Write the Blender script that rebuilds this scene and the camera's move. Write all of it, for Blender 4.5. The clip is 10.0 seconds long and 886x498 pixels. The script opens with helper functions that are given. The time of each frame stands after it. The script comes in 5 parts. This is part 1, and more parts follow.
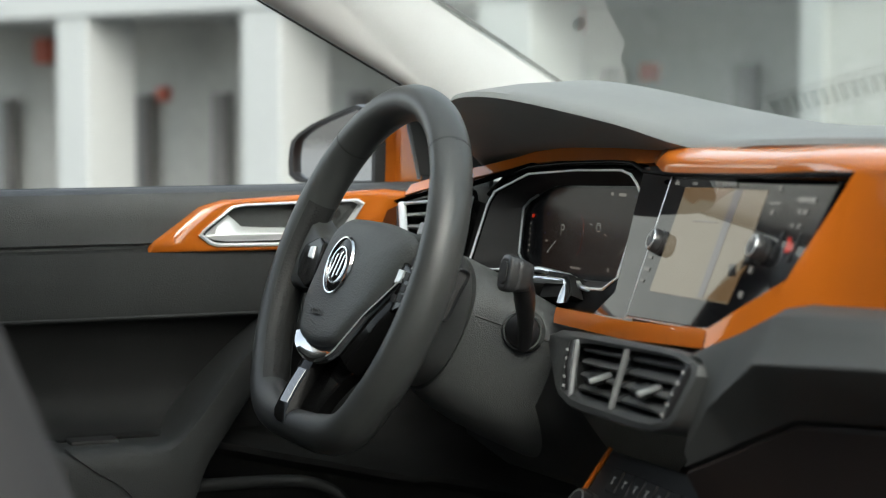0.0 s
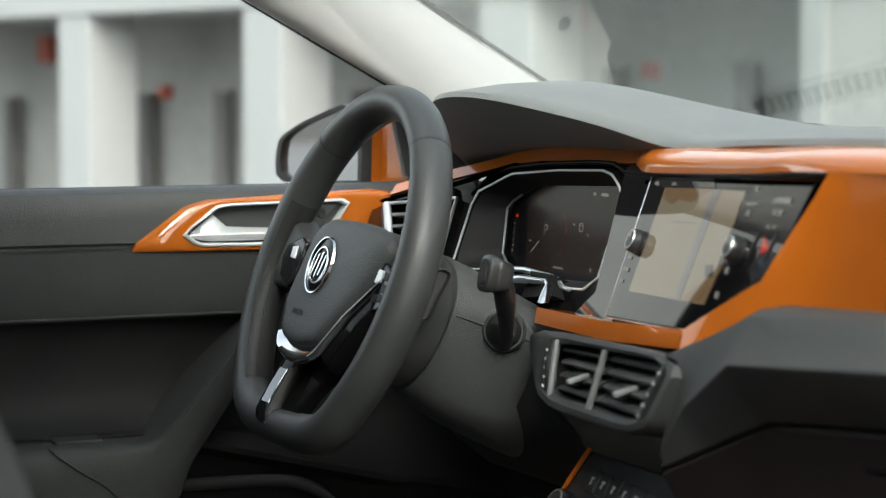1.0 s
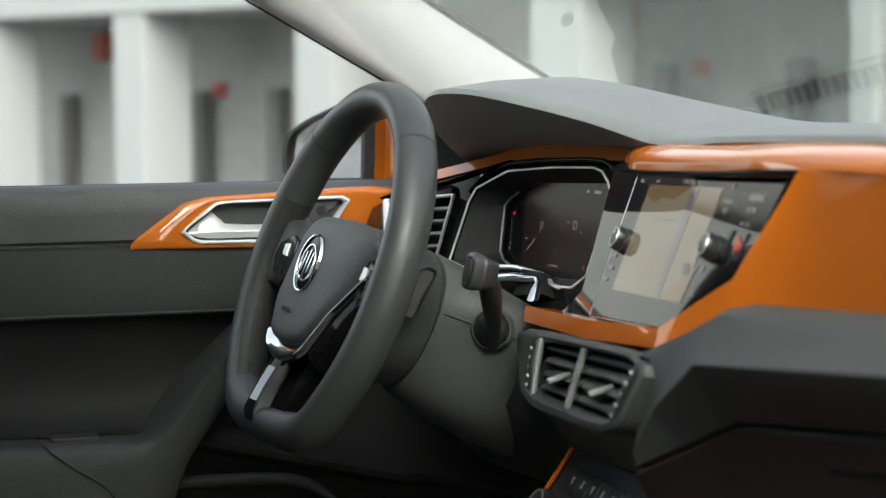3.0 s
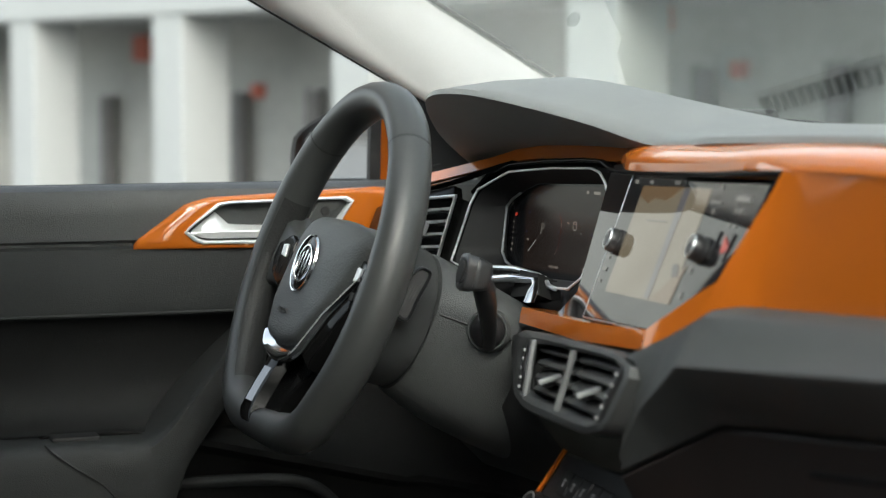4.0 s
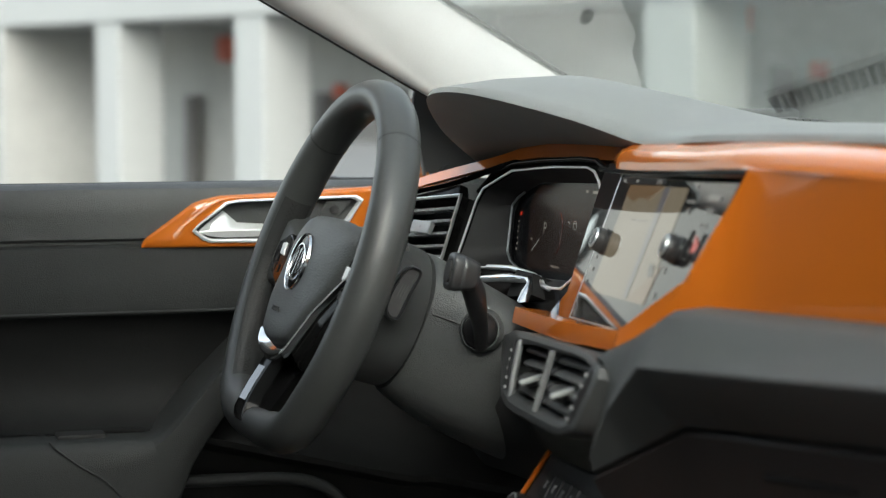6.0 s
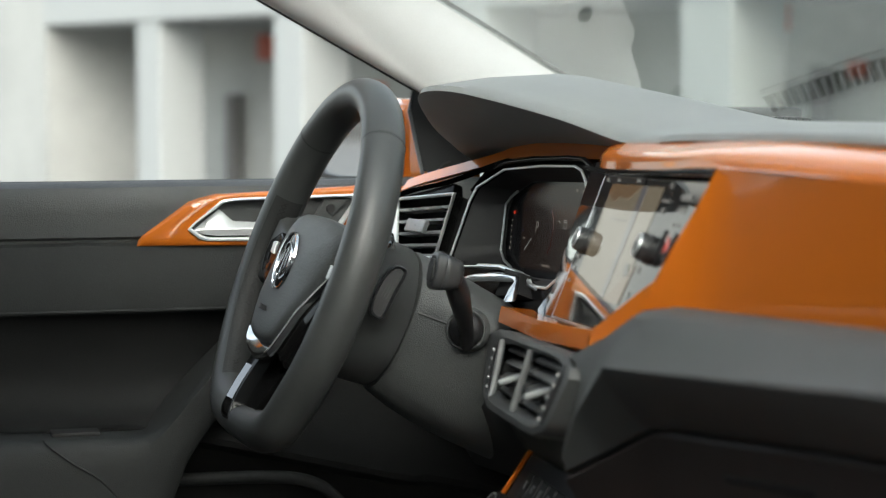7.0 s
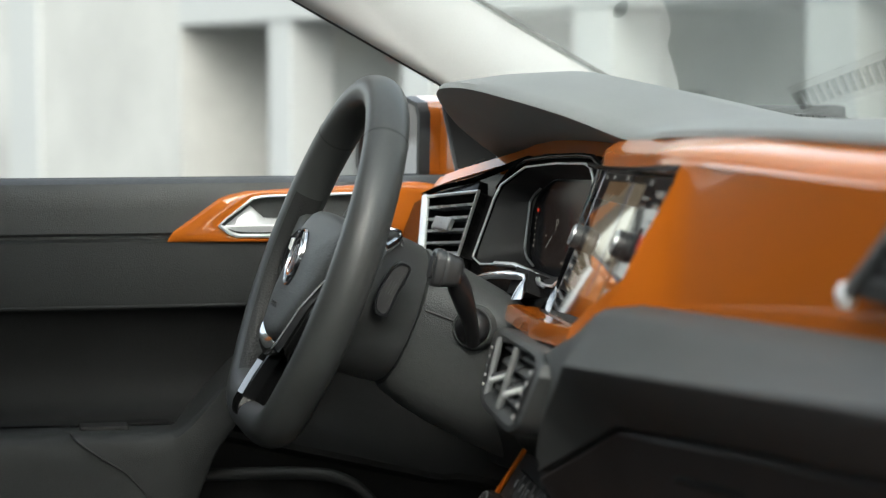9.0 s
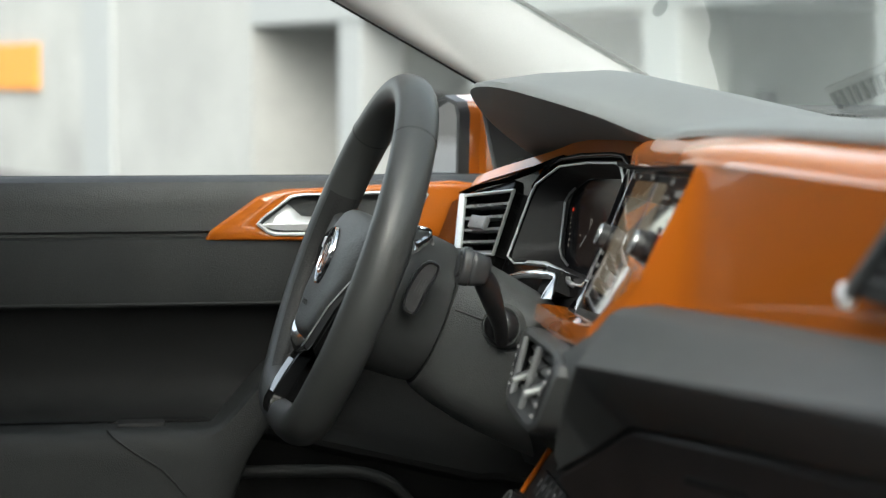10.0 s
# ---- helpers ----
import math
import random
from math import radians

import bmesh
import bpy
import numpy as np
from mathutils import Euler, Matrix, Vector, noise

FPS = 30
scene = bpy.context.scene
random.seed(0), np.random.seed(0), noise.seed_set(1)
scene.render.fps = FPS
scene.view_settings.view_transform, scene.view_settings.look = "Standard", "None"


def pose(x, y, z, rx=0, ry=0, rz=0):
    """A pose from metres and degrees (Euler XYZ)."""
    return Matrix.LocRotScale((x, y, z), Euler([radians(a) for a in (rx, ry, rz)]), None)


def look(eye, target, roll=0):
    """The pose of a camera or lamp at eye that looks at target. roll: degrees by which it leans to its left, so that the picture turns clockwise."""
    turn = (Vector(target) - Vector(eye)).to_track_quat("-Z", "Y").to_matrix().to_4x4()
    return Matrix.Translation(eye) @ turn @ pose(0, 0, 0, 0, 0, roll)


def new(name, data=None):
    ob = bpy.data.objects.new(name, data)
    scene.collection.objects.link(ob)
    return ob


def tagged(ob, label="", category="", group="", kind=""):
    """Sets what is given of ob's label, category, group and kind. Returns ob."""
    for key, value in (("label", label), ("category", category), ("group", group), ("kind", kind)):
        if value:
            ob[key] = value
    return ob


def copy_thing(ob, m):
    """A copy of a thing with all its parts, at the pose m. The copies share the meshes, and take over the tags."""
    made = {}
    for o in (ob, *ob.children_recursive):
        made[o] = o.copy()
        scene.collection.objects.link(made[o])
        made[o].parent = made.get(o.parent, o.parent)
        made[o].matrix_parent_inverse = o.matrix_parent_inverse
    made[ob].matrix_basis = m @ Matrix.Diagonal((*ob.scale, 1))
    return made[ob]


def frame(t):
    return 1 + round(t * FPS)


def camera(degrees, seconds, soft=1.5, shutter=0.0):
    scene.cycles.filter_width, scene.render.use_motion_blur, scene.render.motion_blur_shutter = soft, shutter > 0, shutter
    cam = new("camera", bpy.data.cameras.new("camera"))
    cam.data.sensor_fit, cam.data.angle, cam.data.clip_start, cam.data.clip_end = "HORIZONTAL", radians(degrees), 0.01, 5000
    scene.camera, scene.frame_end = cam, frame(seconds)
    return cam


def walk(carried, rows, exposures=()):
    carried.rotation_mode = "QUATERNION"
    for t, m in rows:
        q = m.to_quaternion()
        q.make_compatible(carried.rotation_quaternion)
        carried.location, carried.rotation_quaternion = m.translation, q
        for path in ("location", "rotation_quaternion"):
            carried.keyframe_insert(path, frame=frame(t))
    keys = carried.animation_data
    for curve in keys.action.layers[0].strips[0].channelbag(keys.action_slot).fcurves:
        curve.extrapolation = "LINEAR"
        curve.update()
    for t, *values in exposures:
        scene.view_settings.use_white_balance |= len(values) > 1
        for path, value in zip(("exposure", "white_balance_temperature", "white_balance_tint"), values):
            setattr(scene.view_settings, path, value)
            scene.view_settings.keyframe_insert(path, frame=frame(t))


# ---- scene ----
cam = camera(24.0, 10.0, 1.1)
PATH = [
    (0, (-0.632, -1.425, 1.112), (0.119, 0.421, 0.953), 0.0),
    (0.5, (-0.62, -1.43, 1.115), (0.129, 0.418, 0.953), -0.1),
    (1, (-0.612, -1.434, 1.114), (0.135, 0.415, 0.953), -0.0),
    (1.5, (-0.602, -1.437, 1.114), (0.139, 0.414, 0.952), -0.0),
    (2, (-0.583, -1.438, 1.113), (0.14, 0.42, 0.952), 0.0),
    (2.5, (-0.565, -1.443, 1.114), (0.142, 0.42, 0.951), -0.1),
    (4, (-0.501, -1.455, 1.112), (0.15, 0.429, 0.95), -0.0),
    (4.5, (-0.483, -1.458, 1.112), (0.147, 0.433, 0.949), -0.1),
    (5, (-0.462, -1.462, 1.112), (0.145, 0.437, 0.949), -0.0),
    (5.5, (-0.437, -1.467, 1.11), (0.149, 0.439, 0.948), 0.0),
    (7, (-0.358, -1.483, 1.11), (0.165, 0.441, 0.947), -0.0),
    (7.5, (-0.329, -1.488, 1.11), (0.167, 0.443, 0.946), -0.0),
    (8, (-0.298, -1.496, 1.11), (0.163, 0.444, 0.945), -0.0),
    (8.5, (-0.265, -1.502, 1.109), (0.16, 0.446, 0.944), -0.0),
    (9, (-0.237, -1.506, 1.107), (0.151, 0.45, 0.944), 0.0),
    (9.5, (-0.218, -1.509, 1.107), (0.132, 0.454, 0.943), 0.1),
    (10, (-0.198, -1.513, 1.106), (0.12, 0.455, 0.943), 0.1),
]
EXPO = [(0, 1.67, 6550, 4), (10, 1.67, 6550, 4)]
walk(cam, [(t, look(eye, target, roll)) for t, eye, target, roll in PATH], EXPO)
cam.data.dof.use_dof = True
cam.data.dof.focus_distance = 2.0
cam.data.dof.aperture_fstop = 6.3

# ---- world and light ----
world = bpy.data.worlds.new("world")
scene.world = world
world.use_nodes = True
wn = world.node_tree.nodes
sky = wn.new("ShaderNodeTexSky")
sky.sky_type = "NISHITA"
sky.sun_disc = False
sky.sun_elevation = radians(38)
sky.sun_rotation = radians(193)
sky.air_density = 1.2
sky.dust_density = 3.0
wn["Background"].inputs["Strength"].default_value = 0.15
haze = wn.new("ShaderNodeHueSaturation")
haze.inputs["Saturation"].default_value = 0.45
world.node_tree.links.new(sky.outputs["Color"], haze.inputs["Color"])
world.node_tree.links.new(haze.outputs["Color"], wn["Background"].inputs["Color"])
sun_data = bpy.data.lights.new("sun", "SUN")
sun_data.energy = 0.45
sun_data.angle = radians(50)
sun_data.color = (1.0, 0.99, 0.975)
sun = new("sun", sun_data)
sun.matrix_world = look((-2.5, -10.5, 9.0), (0, 0, 0))


# ---- materials ----
def mat(name, base, rough=0.5, metal=0.0, spread=0.12, fine=900.0, coarse=14.0, bump=0.0, bump_scale=1500.0, coat=0.0,
        rough_spread=0.06, coat_rough=0.04, spec=0.5, coat_ior=1.5):
    m = bpy.data.materials.new(name)
    m.use_nodes = True
    nt = m.node_tree
    b = nt.nodes["Principled BSDF"]
    tc = nt.nodes.new("ShaderNodeTexCoord")
    n1, n2 = nt.nodes.new("ShaderNodeTexNoise"), nt.nodes.new("ShaderNodeTexNoise")
    n1.inputs["Scale"].default_value, n2.inputs["Scale"].default_value = fine, coarse
    n2.inputs["Detail"].default_value = 5
    mixn = nt.nodes.new("ShaderNodeMath")
    mixn.operation = "ADD"
    for n in (n1, n2):
        nt.links.new(tc.outputs["Object"], n.inputs["Vector"])
    nt.links.new(n1.outputs["Fac"], mixn.inputs[0])
    nt.links.new(n2.outputs["Fac"], mixn.inputs[1])
    mr = nt.nodes.new("ShaderNodeMapRange")
    mr.inputs["From Min"].default_value, mr.inputs["From Max"].default_value = 0.6, 1.4
    nt.links.new(mixn.outputs[0], mr.inputs["Value"])
    ramp = nt.nodes.new("ShaderNodeMix")
    ramp.data_type = "RGBA"
    ramp.inputs[6].default_value = (*[c * (1 - spread) for c in base], 1)
    ramp.inputs[7].default_value = (*[min(1, c * (1 + spread)) for c in base], 1)
    nt.links.new(mr.outputs["Result"], ramp.inputs[0])
    nt.links.new(ramp.outputs[2], b.inputs["Base Color"])
    rr = nt.nodes.new("ShaderNodeMapRange")
    rr.inputs["To Min"].default_value, rr.inputs["To Max"].default_value = max(0.01, rough - rough_spread), min(1, rough + rough_spread)
    nt.links.new(n2.outputs["Fac"], rr.inputs["Value"])
    nt.links.new(rr.outputs["Result"], b.inputs["Roughness"])
    b.inputs["Metallic"].default_value = metal
    b.inputs["Specular IOR Level"].default_value = spec
    if coat:
        b.inputs["Coat Weight"].default_value = coat
        b.inputs["Coat Roughness"].default_value = coat_rough
        b.inputs["Coat IOR"].default_value = coat_ior
    if bump:
        v = nt.nodes.new("ShaderNodeTexVoronoi")
        v.inputs["Scale"].default_value = bump_scale
        nt.links.new(tc.outputs["Object"], v.inputs["Vector"])
        bp = nt.nodes.new("ShaderNodeBump")
        bp.inputs["Strength"].default_value = bump
        bp.inputs["Distance"].default_value = 0.0004
        nt.links.new(v.outputs["Distance"], bp.inputs["Height"])
        nt.links.new(bp.outputs["Normal"], b.inputs["Normal"])
    return m


def glow(name, color, strength, rough=0.06, coat=0.0, spec=0.5):
    m = bpy.data.materials.new(name)
    m.use_nodes = True
    b = m.node_tree.nodes["Principled BSDF"]
    b.inputs["Base Color"].default_value = (0.01, 0.01, 0.01, 1)
    b.inputs["Emission Color"].default_value = (*color, 1)
    b.inputs["Emission Strength"].default_value = strength
    b.inputs["Specular IOR Level"].default_value = spec
    b.inputs["Coat Weight"].default_value = coat
    b.inputs["Coat IOR"].default_value = 1.7
    b.inputs["Roughness"].default_value = rough
    return m


def glass_mat(name, tint=(0.95, 0.97, 0.96), rough=0.0):
    m = bpy.data.materials.new(name)
    m.use_nodes = True
    b = m.node_tree.nodes["Principled BSDF"]
    b.inputs["Base Color"].default_value = (*tint, 1)
    b.inputs["Transmission Weight"].default_value = 1.0
    b.inputs["Roughness"].default_value = rough
    b.inputs["IOR"].default_value = 1.5
    return m


soft_grey = mat("soft grey dash foam", (0.205, 0.216, 0.215), 0.56, bump=0.5, bump_scale=950, spread=0.15)
door_mid = mat("dark grey door cloth", (0.033, 0.035, 0.035), 0.65, bump=0.6, bump_scale=800, spread=0.2, spec=0.2)
door_grey = mat("grained dark grey plastic", (0.050, 0.054, 0.054), 0.5, bump=0.75, bump_scale=800, spread=0.22, fine=900)
mid_grey = mat("smooth mid grey plastic", (0.046, 0.0492, 0.0492), 0.60, bump=0.35, bump_scale=1000, spec=0.35)
# black lid; the warm tint stands for orange mirrored in it
lid_warm = mat("black lid plastic with orange reflection tint", (0.027, 0.0222, 0.0212), 0.55, bump=0.3, bump_scale=900, spec=0.3)
low_black = mat("coarse black plastic", (0.024, 0.025, 0.025), 0.6, bump=0.3, bump_scale=900)
shroud_grey = mat("grained column plastic", (0.063, 0.067, 0.0666), 0.5, bump=0.8, bump_scale=800, fine=1400, spread=0.3)
hub_grey = mat("satin hub plastic", (0.050, 0.053, 0.053), 0.48, bump=0.35, bump_scale=1000)
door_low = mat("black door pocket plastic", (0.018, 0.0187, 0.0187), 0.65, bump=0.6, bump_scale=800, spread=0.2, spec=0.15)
ui_dim_paint = mat("printed white marks", (0.5, 0.5, 0.5), 0.6)
door_arm = mat("dark armrest vinyl", (0.030, 0.032, 0.032), 0.55, bump=0.6, bump_scale=800, spread=0.2, spec=0.25)
leather = mat("smooth dark leather", (0.036, 0.0384, 0.0379), 0.42, bump=0.15, bump_scale=700, spec=0.6)
bar_grey = mat("pale grey satin plastic", (0.13, 0.135, 0.135), 0.4)
# shade inside ducts, slots and gaps, put into the colour
void = mat("near-black for shaded hollows", (0.010, 0.010, 0.010), 0.8, spec=0.2)
fork_black = mat("black fork lacquer", (0.006, 0.006, 0.006), 0.10, spec=0.12, spread=0.05)
side_black = mat("dark lacquered side panel", (0.006, 0.006, 0.006), 0.16, spec=0.03, spread=0.05)
vent_frame = mat("dark vent frame plastic", (0.037, 0.0395, 0.0395), 0.5, bump=0.35, bump_scale=900)
grip_black = mat("worn satin black lever plastic", (0.024, 0.025, 0.026), 0.32, bump=0.2)
vane_dark = mat("black vane plastic", (0.045, 0.047, 0.047), 0.45)
vane_silver = mat("satin silver-grey vane plastic", (0.26, 0.27, 0.27), 0.28, metal=0.3)
vane_grey = mat("dark grey vane plastic", (0.085, 0.09, 0.09), 0.38)
thread = mat("black sewing thread", (0.010, 0.010, 0.010), 0.8)
perforated = mat("perforated grip leather", (0.015, 0.016, 0.016), 0.6, bump=0.5, bump_scale=420)
pad_grain = mat("grained airbag cover", (0.051, 0.0553, 0.0548), 0.5, bump=1.0, bump_scale=560, spread=0.2)
piano = mat("piano black lacquer", (0.006, 0.006, 0.007), 0.08, coat=1.0, spread=0.05, rough_spread=0.03)
# coat stronger than real lacquer, to brighten the left rail's highlight
glint_black = mat("black gloss raised for the spoke highlight", (0.006, 0.006, 0.007), 0.05, coat=1.0, coat_ior=2.6, spread=0.05, rough_spread=0.03)
matte_black = mat("matte black plastic", (0.020, 0.020, 0.021), 0.5)
lever_black = mat("satin black plastic", (0.017, 0.017, 0.018), 0.38, bump=0.15)
chrome = mat("bright chrome", (0.75, 0.76, 0.77), 0.10, metal=1.0, spread=0.03)
satin = mat("satin silver trim", (0.66, 0.68, 0.68), 0.30, metal=0.9, spread=0.04)
silver_paint = mat("bright silver lacquer", (0.74, 0.76, 0.76), 0.35, metal=0.45, spread=0.04, coat=0.3)
orange = mat("orange metallic lacquer", (0.49, 0.126, 0.011), 0.40, coat=1.0, spec=0.05, spread=0.06, fine=3000, coarse=6, coat_rough=0.02, coat_ior=1.6)
liner = mat("light grey headliner cloth", (0.53, 0.535, 0.526), 0.9, bump=0.4, bump_scale=900, spread=0.05)
seat_cloth = mat("grey woven seat cloth", (0.022, 0.022, 0.023), 0.9, bump=0.8, bump_scale=600)
carpet = mat("black floor carpet", (0.035, 0.035, 0.035), 0.95, bump=0.6, bump_scale=500)
rubber = mat("black rubber", (0.012, 0.012, 0.012), 0.65)
screen_black = mat("black display glass", (0.004, 0.004, 0.005), 0.04, coat=1.0, spec=0.08, spread=0.02, rough_spread=0.02, coat_ior=1.58)
mirror_mat = mat("mirror silvering", (0.85, 0.87, 0.88), 0.02, metal=1.0, spread=0.01, rough_spread=0.005)
tint_glass = glass_mat("privacy glass", (0.16, 0.17, 0.17))
wind_glass = glass_mat("windscreen glass", (0.86, 0.9, 0.88))
map_tan = glow("map picture", (0.52, 0.42, 0.29), 0.12, 0.05, 1.0, 0.08)
map_road = glow("map road", (0.40, 0.38, 0.42), 0.09, 0.05, 1.0, 0.08)
map_sand = glow("map built-up area", (0.45, 0.27, 0.13), 0.11, 0.05, 1.0, 0.08)
ui_dim = glow("dim display text", (0.55, 0.53, 0.50), 0.10)
ui_mid = glow("display text", (0.75, 0.68, 0.60), 0.045)
ui_faint = glow("faint display text", (0.40, 0.33, 0.28), 0.08)
ui_dark = glow("display dark bar", (0.02, 0.02, 0.02), 0.2, 0.05, 1.0, 0.08)
ui_red = glow("red warning light", (0.9, 0.05, 0.02), 0.14)
ui_blue = glow("dim blue scale marks", (0.10, 0.12, 0.35), 0.08)
ui_arc = glow("dim red arc", (0.30, 0.03, 0.02), 0.06)
dial_brown = glow("dim instrument picture", (0.034, 0.016, 0.010), 0.07, 0.22, spec=0.2)
display_matt = mat("anti-glare display glass", (0.006, 0.006, 0.007), 0.25, spec=0.25, spread=0.05)
concrete = mat("pale concrete", (0.37, 0.38, 0.366), 0.9, fine=30, coarse=1.2, spread=0.18)
concrete_dark = mat("grey cement wall", (0.36, 0.37, 0.355), 0.9, fine=24, coarse=0.9, spread=0.25)
white_paint = mat("white painted concrete", (0.35, 0.369, 0.367), 0.8, fine=20, coarse=1.0, spread=0.05)
asphalt = mat("worn grey asphalt paving", (0.15, 0.15, 0.146), 0.9, fine=120, coarse=0.6, spread=0.3)
hall_grey = mat("dark grey render", (0.10, 0.10, 0.10), 0.9, fine=40, coarse=0.8, spread=0.2)
sign_orange = mat("orange sign paint", (0.75, 0.30, 0.05), 0.6, spread=0.06)
sign_red = mat("red enamel", (0.45, 0.11, 0.07), 0.5, spread=0.06)
pipe_grey = mat("dark grey pipe paint", (0.13, 0.13, 0.13), 0.6)


# ---- mesh helpers ----
V = Vector


def thing(name, at, label, category, group="", kind=""):
    ob = new(name)
    ob.location = at
    ob.empty_display_size = 0.05
    ob["at"] = tuple(at)
    return tagged(ob, label, category, group, kind)


def finish(name, bm, material, angle=38.0):
    bmesh.ops.recalc_face_normals(bm, faces=bm.faces)
    if any(not ed.smooth for ed in bm.edges):
        angle = min(angle, 18.0)
    me = bpy.data.meshes.new(name)
    bm.to_mesh(me)
    bm.free()
    me.materials.append(material)
    me.shade_smooth()
    me.set_sharp_from_angle(angle=radians(angle))
    return me


def part(name, bm, material, parent, label="", angle=38.0, thick=0.0):
    ob = new(name, finish(name, bm, material, angle))
    if thick:
        s = ob.modifiers.new("thickness", "SOLIDIFY")
        s.thickness, s.offset = thick, -1
    ob.parent = parent
    if parent.type == "EMPTY":
        ob.matrix_parent_inverse = Matrix.Translation(-V(parent["at"]))
    if label:
        ob["label"] = label
    return ob


def solo(name, bm, material, label, category, kind="", group="", angle=38.0, thick=0.0):
    ob = new(name, finish(name, bm, material, angle))
    if thick:
        s = ob.modifiers.new("thickness", "SOLIDIFY")
        s.thickness, s.offset = thick, -1
    return tagged(ob, label, category, group, kind)


def loft(rings, closed=False, caps=False):
    """A skin over rings of equally many points."""
    bm = bmesh.new()
    vs = [[bm.verts.new(p) for p in ring] for ring in rings]
    n = len(rings[0])
    for a, b in zip(vs, vs[1:]):
        for i in range(n if closed else n - 1):
            j = (i + 1) % n
            bm.faces.new((a[i], a[j], b[j], b[i]))
    if caps and caps != "end":
        bm.faces.new(vs[0])
    if caps:
        bm.faces.new(vs[-1])
    return bm


def join(*bms):
    out = bmesh.new()
    for b in bms:
        me = bpy.data.meshes.new("tmp")
        b.to_mesh(me)
        b.free()
        out.from_mesh(me)
        bpy.data.meshes.remove(me)
    return out


def slab(poly, m, t, bevel=0.0, seg=2):
    """A plate: the outline poly in m's own xy plane, t thick towards its z."""
    bm = bmesh.new()
    lo = [bm.verts.new(m @ V((x, y, 0))) for x, y in poly]
    hi = [bm.verts.new(m @ V((x, y, t))) for x, y in poly]
    bm.faces.new(lo)
    bm.faces.new(hi)
    n = len(poly)
    for i in range(n):
        j = (i + 1) % n
        bm.faces.new((lo[i], lo[j], hi[j], hi[i]))
    if bevel:
        bmesh.ops.recalc_face_normals(bm, faces=bm.faces)
        bmesh.ops.bevel(bm, geom=bm.edges[:], offset=bevel, segments=seg, affect="EDGES", profile=0.5, clamp_overlap=True)
        for ed in bm.edges:
            ed.smooth = False
    return bm


def box(sx, sy, sz, m, bevel=0.0, seg=2):
    return slab([(-sx / 2, -sy / 2), (sx / 2, -sy / 2), (sx / 2, sy / 2), (-sx / 2, sy / 2)], m @ Matrix.Translation((0, 0, -sz / 2)), sz, bevel, seg)


def lathe(profile, m, n=32, caps=True):
    return loft([[m @ V((r * math.cos(2 * math.pi * k / n), r * math.sin(2 * math.pi * k / n), z)) for k in range(n)] for r, z in profile], True, caps)


def smooth_path(pts, per=6, closed=False):
    """Catmull-Rom through points."""
    pts = [V(p) for p in pts]
    n = len(pts)
    out = []
    for i in range(n if closed else n - 1):
        if closed:
            p = [pts[(i + k) % n] for k in (-1, 0, 1, 2)]
        else:
            p = [pts[max(0, i - 1)], pts[i], pts[i + 1], pts[min(n - 1, i + 2)]]
        for s in range(per):
            t = s / per
            out.append(0.5 * (2 * p[1] + (p[2] - p[0]) * t + (2 * p[0] - 5 * p[1] + 4 * p[2] - p[3]) * t * t + (3 * p[1] - p[0] - 3 * p[2] + p[3]) * t ** 3))
    if not closed:
        out.append(pts[-1])
    return out


def tube(path, radius, n=10, closed=False, flat=1.0, up=(0, 0, 1)):
    """A round or flattened bar along a path; radius may be a list."""
    path = [V(p) for p in path]
    k = len(path)
    rings = []
    for i, p in enumerate(path):
        a = path[(i - 1) % k] if closed or i else p
        b = path[(i + 1) % k] if closed or i < k - 1 else p
        d = (b - a).normalized()
        s = d.cross(V(up)).normalized()
        u = s.cross(d).normalized()
        r = radius[i] if isinstance(radius, (list, tuple)) else radius
        rings.append([p + s * (r * math.cos(2 * math.pi * q / n)) + u * (r * flat * math.sin(2 * math.pi * q / n)) for q in range(n)])
    if closed:
        rings.append(rings[0])
        bm = loft(rings, True)
        bmesh.ops.remove_doubles(bm, verts=bm.verts, dist=1e-7)
        return bm
    return loft(rings, True, True)


def table(rows, per=5):
    """Rows of control numbers, smoothed between."""
    a = np.array(rows, float)
    n = len(a)
    out = []
    for i in range(n - 1):
        p = [a[max(0, i - 1)], a[i], a[i + 1], a[min(n - 1, i + 2)]]
        for s in range(per):
            t = s / per
            out.append(0.5 * (2 * p[1] + (p[2] - p[0]) * t + (2 * p[0] - 5 * p[1] + 4 * p[2] - p[3]) * t * t + (3 * p[1] - p[0] - 3 * p[2] + p[3]) * t ** 3))
    out.append(a[-1])
    return out


def around(poly, centre, n=96):
    """Points of a star-shaped outline at even angles round centre."""
    out = []
    cx, cy = centre
    for k in range(n):
        a = 2 * math.pi * k / n
        dx, dy = math.cos(a), math.sin(a)
        best = None
        for (x0, y0), (x1, y1) in zip(poly, poly[1:] + poly[:1]):
            ex, ey = x1 - x0, y1 - y0
            det = dx * ey - dy * ex
            if abs(det) < 1e-12:
                continue
            r = ((x0 - cx) * ey - (y0 - cy) * ex) / det
            s = ((x0 - cx) * dy - (y0 - cy) * dx) / det
            if r > 0 and -1e-6 <= s <= 1 + 1e-6 and (best is None or r < best):
                best = r
        out.append((cx + dx * best, cy + dy * best))
    return out


